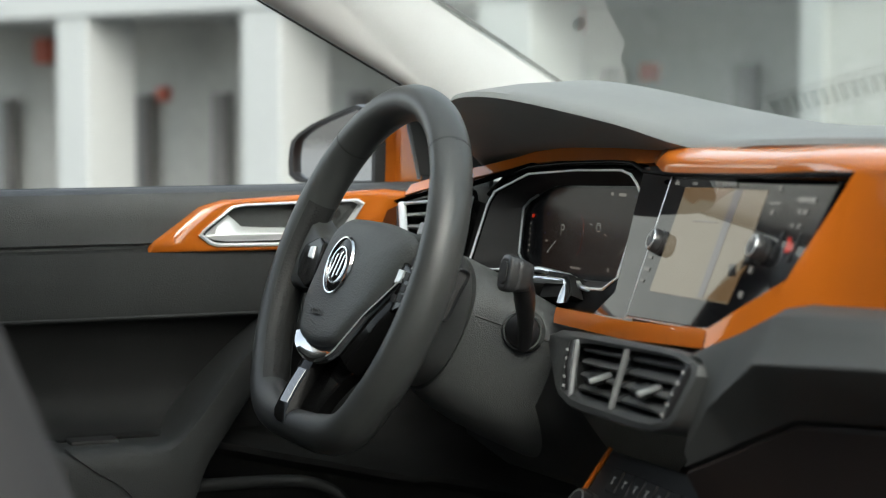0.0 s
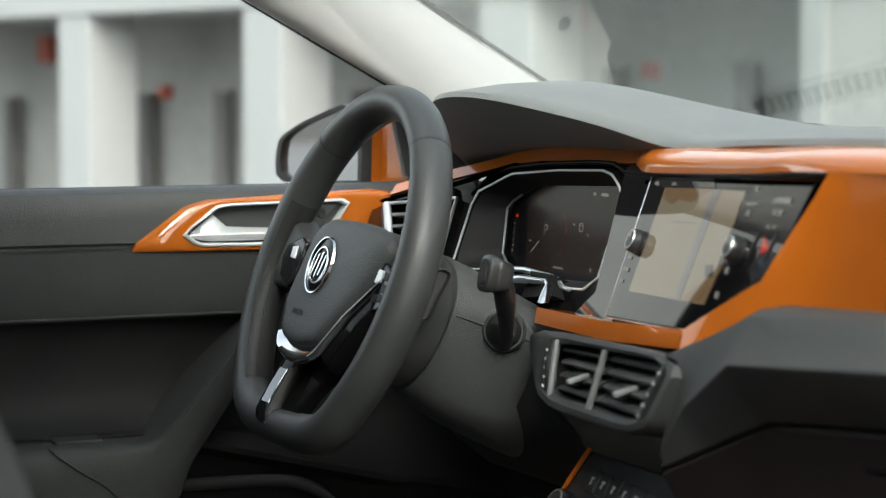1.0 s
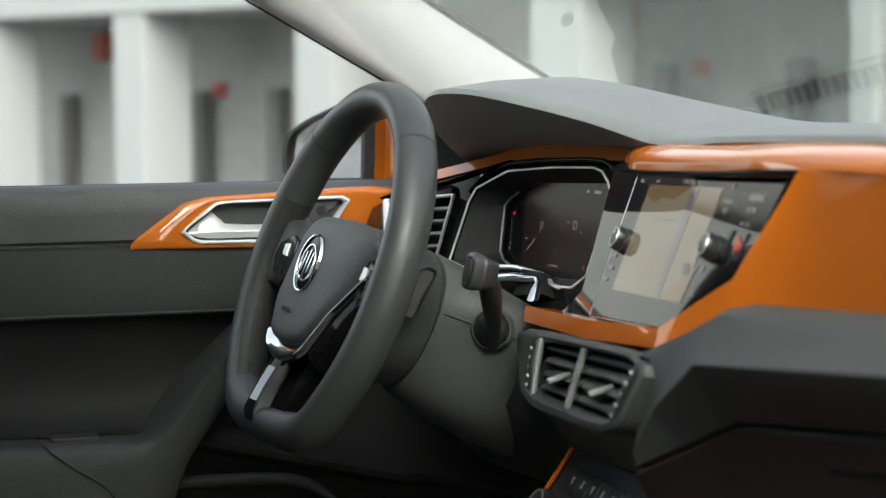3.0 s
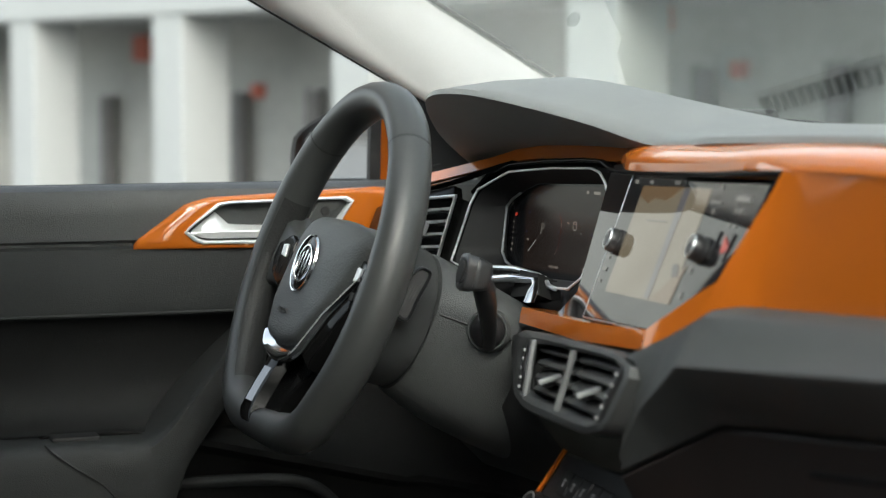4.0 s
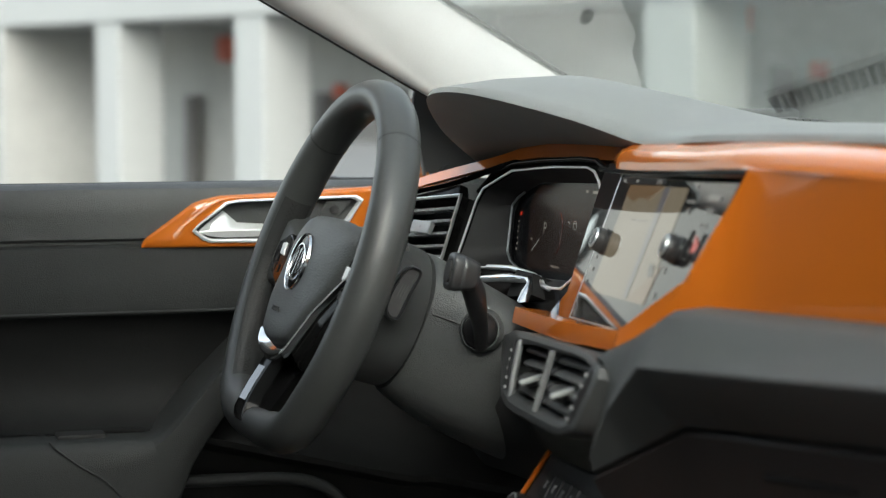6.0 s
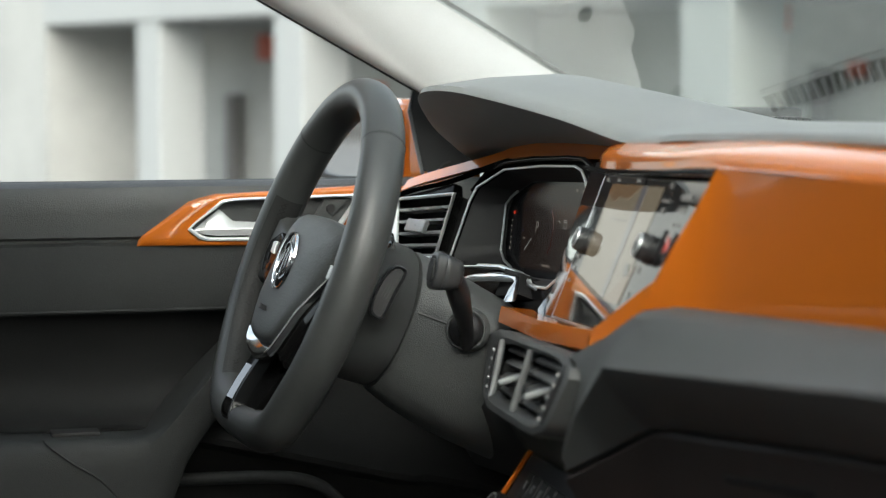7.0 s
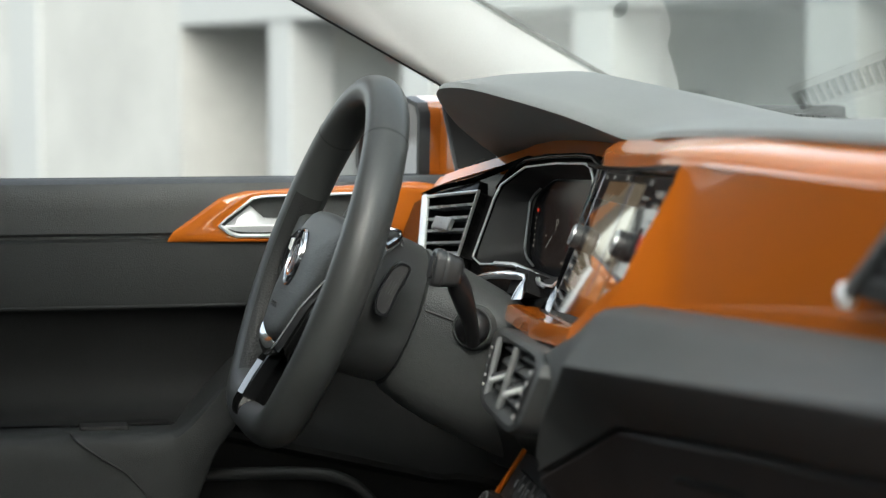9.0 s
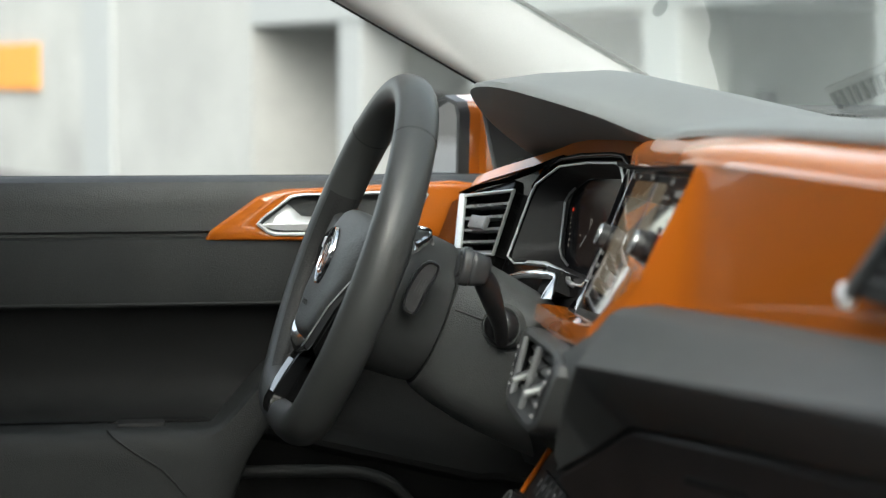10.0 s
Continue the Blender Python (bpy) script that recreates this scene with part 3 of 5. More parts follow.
DSP = [(0.548, 0.935), (0.550, 0.982), (0.535, 0.994), (0.49, 1.008), (0.34, 1.014), (0.300, 1.010), (0.290, 0.995), (0.300, 0.945), (0.325, 0.920), (0.36, 0.915), (0.45, 0.914), (0.53, 0.917)]
so2 = around(DSP, ctr, N)
DPL = plane_frame(0.2744, 0.40, 0.96, -0.08, 0.12)
DPF = plane_frame(0.2744, 0.40, 0.96, -0.08, 0.12, True)
ND = V((-1, -0.08, 0.12)).normalized()


def on_d(y, z, out=0.0):
    return DPL @ V((y - 0.40, z - 0.96, out))


part("instrument_hollow", loft([[on_c(y, z, -0.002) for y, z in so], [on_c(y, z, -0.008) * 0.62 + on_d(a, b, 0.001) * 0.38 for (y, z), (a, b) in zip(so, so2)], [on_d(y, z, 0.001) for y, z in so2]], True), matte_black, dash)
disp = part("instrument_display", slab([(y - 0.40, z - 0.96) for y, z in so2[::2]], DPL @ Matrix.Translation((0, 0, -0.003)), 0.003), display_matt, dash, "dark digital instrument display")
part("inner_outline", tube([on_d(y, z, 0.006) for y, z in ((0.517, 0.9965), (0.5330, 0.990), (0.5450, 0.9815), (0.5440, 0.935), (0.5330, 0.926), (0.511, 0.920))], 0.0013, 8, up=ND), satin, dash)
DT = DPL @ Matrix.Translation((0, 0, 0.0002))


def mark(poly, material, name="mark", t=0.0003):
    return part(name, slab([(y - 0.40, z - 0.96) for y, z in poly], DT, t), material, disp)


def stroke(y0, z0, y1, z1, w, material, name="mark"):
    d = V((y1 - y0, z1 - z0, 0)).normalized()
    q = V((-d.y, d.x, 0)) * (w / 2)
    return mark([(y0 + q.x, z0 + q.y), (y1 + q.x, z1 + q.y), (y1 - q.x, z1 - q.y), (y0 - q.x, z0 - q.y)], material, name)


mark([(0.504, 0.922), (0.512, 0.985), (0.500, 1.000), (0.485, 1.0055), (0.345, 1.0108), (0.325, 1.004), (0.322, 0.985), (0.350, 0.927), (0.36, 0.9255)], dial_brown, "picture", 0.00015)
letters("P", 0.0165, DPF @ pose(-0.0698, 0.0035, 0.0005), ui_mid, "gear_letter", disp, 0.0001)
mark([(0.5340, 0.9732), (0.5340, 0.9764), (0.5303, 0.9767), (0.5303, 0.9736)], ui_red, "warning_light", 0.0006)
for y, z, w in ((0.5357, 0.9669, 1), (0.5356, 0.9613, 1), (0.5351, 0.9566, 1), (0.5347, 0.9501, 1.0), (0.5340, 0.9446, 1.6), (0.5345, 0.939, 1.7)):
    mark([(y + 0.0009 * w, z), (y, z + 0.0009 * w), (y - 0.0009 * w, z), (y, z - 0.0009 * w)], ui_mid, "telltale", 0.0006)
stroke(0.4809, 0.9524, 0.4962, 0.9398, 0.0011, ui_dim, "needle")
stroke(0.3461, 0.9576, 0.3611, 0.9449, 0.0011, ui_mid, "needle")
arc = ((0.4376, 0.9822), (0.4307, 0.9745), (0.4289, 0.9666), (0.4315, 0.9477), (0.4378, 0.9405))
for (a, b), (c, d) in zip(arc, arc[1:]):
    stroke(a, b, c, d, 0.0012, ui_arc, "arc")
for y, z in ((0.4704, 1.0002), (0.4521, 0.9948), (0.4389, 0.9808), (0.4342, 0.9623), (0.4904, 0.9943), (0.5017, 0.9786), (0.5045, 0.9591), (0.3704, 0.9833), (0.3654, 0.9649), (0.3400, 1.004)):
    mark([(y + 0.0008, z), (y, z + 0.0011), (y - 0.0008, z), (y, z - 0.0011)], ui_blue, "scale_mark")
car_pic = ((0.4046, 0.9746), (0.3988, 0.9748), (0.3975, 0.9724), (0.3978, 0.9672), (0.4034, 0.9668), (0.4049, 0.9706))
for (a, b), (c, d) in zip(car_pic, car_pic[1:] + car_pic[:1]):
    stroke(a, b, c, d, 0.0009, ui_dim, "car_symbol")
stroke(0.4043, 0.9728, 0.3979, 0.9728, 0.0007, ui_dim, "car_symbol")
stroke(0.418, 0.9735, 0.413, 0.9722, 0.001, ui_dim, "car_symbol")
stroke(0.389, 0.9650, 0.385, 0.9635, 0.001, ui_dim, "car_symbol")
for y0, y1, z, h in ((0.385, 0.380, 1.0045, 0.003), (0.370, 0.357, 1.0045, 0.003), (0.447, 0.427, 0.9285, 0.0022), (0.377, 0.373, 0.931, 0.004), (0.502, 0.497, 0.9515, 0.002)):
    stroke(y0, z, y1, z, h, ui_faint, "text_bar")

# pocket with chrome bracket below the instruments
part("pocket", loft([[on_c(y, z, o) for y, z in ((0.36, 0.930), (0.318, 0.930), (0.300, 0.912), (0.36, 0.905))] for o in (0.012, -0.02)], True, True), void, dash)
BR = [((0.180, 0.45, 0.9165), (0, 0, -0.006)), ((0.187, 0.41, 0.925), (0, 0, -0.007)), ((0.192, 0.36, 0.9305), (0, 0, -0.0075)), ((0.199, 0.332, 0.931), (0, 0.001, -0.0075)), ((0.202, 0.320, 0.931), (0, 0.004, -0.007)), ((0.201, 0.313, 0.928), (0, 0.0065, -0.004)), ((0.194, 0.306, 0.920), (0, 0.0065, 0)), ((0.187, 0.299, 0.910), (0, 0.006, 0.001))]
rings = []
for p, o in BR:
    a, b = V(p), V(p) + V(o)
    rings.append([a + V((0.002, 0, 0.0006)), a + V((-0.001, 0, 0)), a.lerp(b, 0.25) + V((-0.003, 0, 0)), a.lerp(b, 0.75) + V((-0.003, 0, 0)), b + V((-0.001, 0, 0)), b + V((0.006, 0, 0)), a + V((0.006, 0, 0))])
part("chrome_bracket", loft(rings, True, True), chrome, dash, "bright chrome bracket", angle=50)
part("lower_silver_strip", tube([(0.200, 0.44, 0.930), (0.205, 0.38, 0.934), (0.208, 0.326, 0.932), (0.211, 0.310, 0.9235), (0.214, 0.292, 0.921)], 0.0026, 8), satin, dash)

# centre screen
SP = plane_frame(0.2394, 0.172, 1.03, 0.1368, 0.4436)


def on_s(y, z, out=0.0):
    return SP @ V((y - 0.172, z - 1.03, out))


def slant(y, z):
    """Upright layout numbers laid onto the leaning glass."""
    return -0.2901 + 0.9563 * y + 0.2994 * z, 0.0274 + 0.0034 * y + 0.9725 * z


def slab_s(poly, out, t, bevel=0.0):
    return slab([(a - 0.172, b - 1.03) for a, b in (slant(y, z) for y, z in poly)], SP @ Matrix.Translation((0, 0, out)), t, bevel)


part("screen_surround", slab_s([(0.262, 1.036), (0.24, 1.038), (-0.186, 1.052), (-0.150, 0.985), (-0.125, 0.955), (-0.040, 0.915), (0.10, 0.905), (0.290, 0.900), (0.246, 0.925)], -0.012, 0.010), screen_black, dash, "piano-black screen surround")
glass = part("touch_screen", slab_s([(0.1743, 1.0314), (-0.174, 1.044), (-0.132, 0.970), (-0.044, 0.928), (0.0033, 0.918), (0.19, 0.9085)], -0.002, 0.004, 0.0010), screen_black, dash, "black glass touch screen")
part("screen_edge", tube([on_s(*slant(y, z), 0.0015) for y, z in ((0.1747, 1.0318), (0.1905, 0.908), (0.0033, 0.9172))], 0.0008, 6), satin, dash)
SX = 0.00225


def pic(poly, material, name="picture", lift=0.0):
    return part(name, slab_s(poly, SX + lift, 0.0001), material, glass)


def bar(y0, y1, z, h, material=None, name="text_bar", lift=0.0004):
    k = 0.04
    return pic([(y0, z - h / 2 - y0 * k), (y1, z - h / 2 - y1 * k), (y1, z + h / 2 - y1 * k), (y0, z + h / 2 - y0 * k)], material or ui_dim, name, lift)


pic([(0.1325, 1.0224), (-0.0471, 1.0293), (-0.0259, 0.9402), (0.1497, 0.9334)], map_tan, "map_picture")
pic([(0.1325, 1.0224), (0.0218, 1.0270), (0.0584, 1.014), (0.09, 1.0144), (0.1047, 1.0091), (0.1342, 1.0143)], map_sand, "map_area", 0.0002)
pic([(-0.0452, 0.9722), (-0.0358, 0.9631), (-0.0265, 0.9410), (0.0265, 0.939)], map_sand, "map_area", 0.0002)
pic([(0.0202, 1.0259), (0.004, 1.0268), (0.0269, 0.9396), (0.0387, 0.9389)], map_road, "map_road", 0.0003)
pic([(0.1672, 1.0295), (0.034, 1.0352), (0.024, 1.034), (0.0162, 1.0282), (0.1389, 1.0221)], ui_dark, "status_bar", 0.0004)
for y0, y1, z, h in ((0.160, 0.150, 1.031, 0.003), (0.118, 0.106, 1.031, 0.0025), (0.050, 0.034, 1.031, 0.003), (0.1745, 0.165, 0.967, 0.0026), (0.1775, 0.164, 0.957, 0.0032), (0.179, 0.170, 0.947, 0.0026),
                     (-0.0655, -0.072, 1.029, 0.004), (-0.054, -0.078, 1.0175, 0.002), (-0.062, -0.068, 1.0105, 0.004), (-0.050, -0.056, 0.9665, 0.005), (-0.043, -0.050, 0.9475, 0.005),
                     (-0.108, -0.140, 1.021, 0.0045), (-0.112, -0.118, 1.012, 0.004), (-0.122, -0.130, 1.012, 0.004), (-0.106, -0.112, 1.0015, 0.003), (-0.118, -0.124, 1.0015, 0.003)):
    bar(y0, y1, z, h)
pic([(-0.0082, 0.969), (-0.0216, 0.9702), (-0.0287, 0.9614), (-0.0127, 0.9599)], ui_dark, "map_marker", 0.0004)
bar(0.095, 0.04, 1.000, 0.0008, map_road)
pic([(-0.1084, 0.9985), (-0.1255, 0.9889), (-0.1065, 0.9854)], ui_red, "hazard_triangle", 0.0004)
for y in (-0.0975, -0.1290):
    part("hazard_rib", tube([on_s(*slant(y, 1.001), 0.002), on_s(*slant(y + 0.012, 0.980), 0.002)], 0.0016, 8), lever_black, glass)


def knob_mesh(m, r, h):
    return lathe([(r * 0.9, 0), (r, 0.001), (r, h * 0.42), (r * 0.90, h * 0.46), (r * 0.88, h * 0.9), (r * 0.80, h), (r * 0.5, h + 0.0004), (0.0005, h + 0.0002)], m, 32)


for y, z in ((0.148, 0.9745), (-0.060, 0.9845)):
    km = plane_frame(*on_s(y, z), 0.1368, 0.4436)
    kb = part("knob", knob_mesh(km, 0.0102, 0.0125), lever_black, dash, "ribbed black rotary knob")
    part("knob_cap", lathe([(0.0066, 0), (0.0066, 0.0006), (0.0058, 0.0010), (0.0005, 0.0012)], km @ Matrix.Translation((0, 0, 0.0126)), 24), grip_black, kb)
    part("knob_ring", lathe([(0.0068, -0.0004), (0.0070, 0.0008), (0.0078, 0.0008), (0.0082, -0.0004)], km @ Matrix.Translation((0, 0, 0.0126)), 32, False), satin, kb, "silver ring")
    part("pointer", box(0.0008, 0.0040, 0.0006, km @ Matrix.Translation((0, 0.0035, 0.0139))), ui_dim_paint, kb, "white pointer mark")
    for q in range(28):
        a = 2 * math.pi * q / 28
        part("rib", tube([km @ V((0.0091 * math.cos(a), 0.0091 * math.sin(a), h)) for h in (0.0062, 0.0112)], 0.0004, 5, up=(0.3, 0.2, 0.9)), lever_black, kb)

part("screen_lip", tube(smooth_path([(0.2385, 0.238, 1.0325), (0.2345, 0.17, 1.0325), (0.2115, 0.0, 1.0392), (0.1885, -0.176, 1.0480)], 6), 0.0021, 8), side_black, dash, "black lip over the touch screen")

# grey middle panel and glovebox lid
B = seg([(0.139, -0.046, 0.909), (0.154, -0.110, 0.932), (0.167, -0.160, 0.9548), (0.174, -0.40, 0.9693), (0.179, -0.74, 0.989)], 5)
B0 = seg([(0.130, -0.048, 0.908), (0.141, -0.112, 0.932), (0.1405, -0.166, 0.9535), (0.150, -0.40, 0.9668), (0.1645, -0.74, 0.986)], 5)
B1 = seg([(0.1215, -0.082, 0.907), (0.129, -0.116, 0.922), (0.1255, -0.172, 0.938), (0.126, -0.40, 0.954), (0.127, -0.74, 0.981)], 5)
R1 = seg([(0.1185, -0.062, 0.832), (0.1165, -0.100, 0.872), (0.108, -0.178, 0.9145), (0.100, -0.40, 0.9376), (0.089, -0.74, 0.973)], 5)
G1 = seg([(0.120, -0.058, 0.824), (0.133, -0.105, 0.846), (0.144, -0.172, 0.875), (0.149, -0.40, 0.900), (0.153, -0.74, 0.934)], 5)
for row in (B, B0, B1, R1, G1):
    row.insert(0, row[0] + V((0.035, 0.035, 0)))
    row.append(row[-1] + (row[-1] - row[-2]) * (0.06 / (row[-2].y - row[-1].y)))
G2 = [p + V((0.03, 0, -0.004)) for p in G1]
part("middle_panel", loft([[p + V((0.006, 0, -0.018)) for p in B], [p + V((0.0015, 0, -0.0015)) for p in B], B, B0, [a.lerp(b, 0.35) + V((-0.0035, 0, 0.0015)) for a, b in zip(B0, B1)], B1, [p + V((-0.0008, 0, 0.003)) for p in R1], [p + V((0.002, 0, -0.003)) for p in R1], G1, G2]), mid_grey, dash, "smooth mid grey dash panel", angle=34)
# the lid's reddish cast is a reflection put into its colour
part("glovebox_lid", loft([[p + V((0.03, 0, -0.0030)) for p in G1], [p + V((0.004, 0, -0.0032)) for p in G1], [p + V((0.002, 0, -0.006)) for p in G1], [V((0.19, p.y, 0.70)) for p in G1], [V((0.24, p.y, 0.56)) for p in G1]]), lid_warm, dash, "black glovebox lid, orange reflection tinted into its colour", angle=30)
# slot and gap: their shade is drawn as a black bar and sheet
part("lid_slot", tube([(0.1535, -0.285, 0.8600), (0.1550, -0.345, 0.8665), (0.1565, -0.405, 0.8730)], 0.0026, 8), void, dash, "black bar standing for the shaded finger slot in the lid")
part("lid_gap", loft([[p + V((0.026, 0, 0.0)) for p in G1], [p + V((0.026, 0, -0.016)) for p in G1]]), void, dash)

# centre vents
VT = [V((0.1510, 0.203, 0.8885)), V((0.1190, -0.080, 0.9060))]
VB = [V((0.1350, 0.1795, 0.8465)), V((0.1050, -0.0576, 0.8560))]
HO = [V((0.172, 0.300, 0.8900)), V((0.121, -0.096, 0.9120)), V((0.103, -0.066, 0.8470)), V((0.128, 0.176, 0.8360))]
vent = thing("centre_vent", (0.13, 0.05, 0.86), "dark grey double air vent under the screen", "air vent")
VIN = [VT[0], VT[1], VB[1], VB[0]]


def edge_loop(q, per=6):
    return seg(q + [q[0]], per)[:-1]


def rounded(q, k):
    """A closed outline with its corners cut k times."""
    for _ in range(k):
        q = [p for a, b in zip(q, q[1:] + q[:1]) for p in (a.lerp(b, 0.14), a.lerp(b, 0.86))]
    return q


lo_, hi_ = edge_loop(rounded(HO, 2), 2), edge_loop(rounded(VIN, 2), 2)
part("housing", loft([[p + V((0.06, 0, -0.01)) for p in lo_], lo_, [a.lerp(b, 0.12) + V((-0.003, 0, 0.001)) for a, b in zip(lo_, hi_)], [a.lerp(b, 0.6) + V((-0.004, 0, 0.001)) for a, b in zip(lo_, hi_)], [a.lerp(b, 0.94) + V((-0.001, 0, 0.0)) for a, b in zip(lo_, hi_)], hi_, [p + V((0.03, 0, 0)) for p in hi_]], True), vent_frame, vent, angle=30)
part("duct", loft([[p + V((0.028, 0, 0)) for p in hi_], [p + V((0.05, 0, 0)) for p in hi_]], True, "end"), matte_black, vent)


def vent_at(s, t, d=0.0):
    """A place on the vent's mouth: s across, t down, d deep."""
    return VT[0].lerp(VT[1], s).lerp(VB[0].lerp(VB[1], s), t) + V((d, 0, 0))


for s in (0.075, 0.5):
    part("divider", tube([vent_at(s, -0.02, -0.002), vent_at(s, 1.02, -0.002)], 0.0030, 8, up=(1, 0, 0)), bar_grey, vent, "pale grey upright bar")
for s0, s1 in ((0.09, 0.485), (0.515, 0.92)):
    for t in (0.14, 0.38, 0.62, 0.86):
        part("vane", loft([[vent_at(s, t, 0.003), vent_at(s, t - 0.05, 0.005), vent_at(s, t - 0.16, 0.024), vent_at(s, t - 0.10, 0.024), vent_at(s, t + 0.05, 0.005)] for s in (s0, s1)], True, True), vane_dark, vent)
    sm = s0 + (s1 - s0) * 0.62
    tb = part("slider", box(0.016, 0.024, 0.007, Matrix.Translation(vent_at(sm - 0.06, 0.60, 0.002)) @ pose(0, 0, 0, 0, -12, 0), 0.0015), lever_black, vent)
    part("slider_tab", box(0.022, 0.0055, 0.0045, Matrix.Translation(vent_at(sm, 0.56, -0.002)) @ pose(0, 0, 0, 0, -14, 0), 0.0015), vane_silver, tb, "silver slider tab")
for s in (0.025, 0.975):
    tw = part("thumbwheel", tube([vent_at(s, 0.05, 0.002), vent_at(s, 0.5, -0.001), vent_at(s, 0.95, 0.002)], 0.0055, 10, up=(1, 0, 0)), lever_black, vent)
    for t in (0.16, 0.33, 0.50, 0.67, 0.84):
        part("dot", box(0.0016, 0.0030, 0.0026, Matrix.Translation(vent_at(s, t, -0.0058)), 0.0006), ui_dim_paint, tw)

# steering column shroud and knee panel
WC = V((0.0166, 0.3835, 0.9340))
TILT = radians(20.8)
WM = Matrix.Identity(4)
WM.col[0] = (0, -1, 0, 0)
WM.col[1] = (math.sin(TILT), 0, math.cos(TILT), 0)
WM.col[2] = (-math.cos(TILT), 0, math.sin(TILT), 0)
WM.col[3] = (*WC, 1)
WM = Matrix.Translation(WC) @ Matrix.Rotation(radians(2.2), 4, "Z") @ Matrix.Translation(-WC) @ WM


def rrect(w, h, n=32, pw=3.0):
    out = []
    for k in range(n):
        a = 2 * math.pi * k / n
        c, s = math.cos(a), math.sin(a)
        out.append((w * math.copysign(abs(c) ** (2 / pw), c), h * math.copysign(abs(s) ** (2 / pw), s)))
    return out


column = thing("steering_column", (0.16, 0.365, 0.88), "dark grey plastic steering column shroud with a lever boot", "steering column")
rings = []
for d, w, up, down, k in ((0.0935, 0.060, 0.048, 0.074, 2.0), (0.0935, 0.0655, 0.052, 0.081, 2.0), (0.097, 0.0675, 0.053, 0.084, 2.1), (0.12, 0.075, 0.050, 0.092, 2.3), (0.15, 0.084, 0.045, 0.099, 2.4), (0.19, 0.093, 0.038, 0.104, 2.5), (0.25, 0.102, 0.030, 0.109, 2.6), (0.34, 0.110, 0.024, 0.114, 2.6)):
    rings.append([WM @ V((x, y * (up if y > 0 else down), -d)) for x, y in rrect(w, 1.0, 48, k)])
part("shroud", loft(rings, True, True), shroud_grey, column, angle=30)
part("shroud_seam", tube([WM @ V((x, 0.0, -d)) for x, d in ((0.0672, 0.0965), (0.0752, 0.12), (0.0843, 0.15), (0.0933, 0.19), (0.0985, 0.222))], 0.0011, 6), matte_black, column)
knee = [[(0.20, 0.60, 0.90), (0.20, 0.45, 0.88), (0.19, 0.30, 0.885), (0.165, 0.18, 0.86)], [(0.18, 0.60, 0.84), (0.17, 0.45, 0.80), (0.165, 0.30, 0.815), (0.14, 0.165, 0.835)],
        [(0.22, 0.60, 0.74), (0.20, 0.45, 0.735), (0.19, 0.30, 0.755), (0.165, 0.14, 0.79)], [(0.34, 0.60, 0.70), (0.32, 0.45, 0.69), (0.30, 0.30, 0.70), (0.28, 0.14, 0.74)]]
part("knee_panel", loft([seg(r, 5) for r in knee]), low_black, dash, "dark grained knee panel", angle=60)

lever = thing("wiper_lever", (0.149, 0.302, 0.881), "black plastic wiper lever on the steering column", "lever")
BOOT = Matrix.Translation((0.148, 0.300, 0.886)) @ V((-0.50, -0.85, 0.12)).to_track_quat("Z", "Y").to_matrix().to_4x4()
part("boot", lathe([(0.0158, -0.012), (0.0158, 0.001), (0.0148, 0.005), (0.0115, 0.009), (0.0065, 0.0115), (0.001, 0.012)], BOOT, 36), lever_black, lever)
part("boot_ring", lathe([(0.0165, -0.008), (0.0165, 0.0005), (0.0180, 0.0010), (0.0192, -0.0010), (0.0205, -0.008)], BOOT, 36, False), shroud_grey, lever)
part("arm", tube(smooth_path([(0.148, 0.297, 0.874), (0.142, 0.280, 0.892), (0.133, 0.261, 0.911), (0.125, 0.245, 0.927), (0.116, 0.232, 0.941)], 4), [0.0066] * 4 + [0.0070, 0.0074, 0.0078, 0.0083, 0.0088, 0.0092, 0.0096, 0.0098, 0.0098, 0.0096, 0.0090, 0.0084, 0.0080], 16, flat=1.2), lever_black, lever)
GA, GB = V((0.120, 0.2275, 0.9425)), V((0.0975, 0.2265, 0.9475))
GD = (GB - GA).normalized()
GS = GD.cross(V((0, 0, 1))).normalized()
GU = GS.cross(GD)
rings = []
for t, w, h in ((-0.14, 0.0050, 0.008), (-0.04, 0.0092, 0.0120), (0.15, 0.0102, 0.0132), (0.45, 0.0108, 0.0150), (0.55, 0.0110, 0.0154), (0.58, 0.0104, 0.0148), (0.63, 0.0104, 0.0148), (0.66, 0.0114, 0.0162), (0.92, 0.0116, 0.0164), (1.0, 0.0110, 0.0157), (1.03, 0.0098, 0.0132), (1.035, 0.0088, 0.0120), (1.01, 0.0080, 0.0110)):
    c = GA.lerp(GB, t)
    rings.append([c + GS * a + GU * b for a, b in rrect(w, h, 36, 3.0)])
grip = part("grip", loft(rings, True, True), grip_black, lever, angle=50)
part("end_button", slab(rrect(0.0072, 0.0100, 24, 3.0), Matrix.Translation(GB + GD * 0.0) @ GD.to_track_quat("Z", "Y").to_matrix().to_4x4(), 0.0022, 0.0006), rubber, grip)
for k in (-1, 0, 1):
    part("grip_rib", tube([GA.lerp(GB, 0.80 + 0.06 * k) + GU * 0.0161 - GS * 0.005, GA.lerp(GB, 0.80 + 0.06 * k) + GU * 0.0161 + GS * 0.005], 0.0008, 6), lever_black, grip)

# ---- steering wheel ----
wheel = thing("steering_wheel", tuple(WC), "dark grey leather steering wheel with chrome and piano-black trim", "steering wheel")


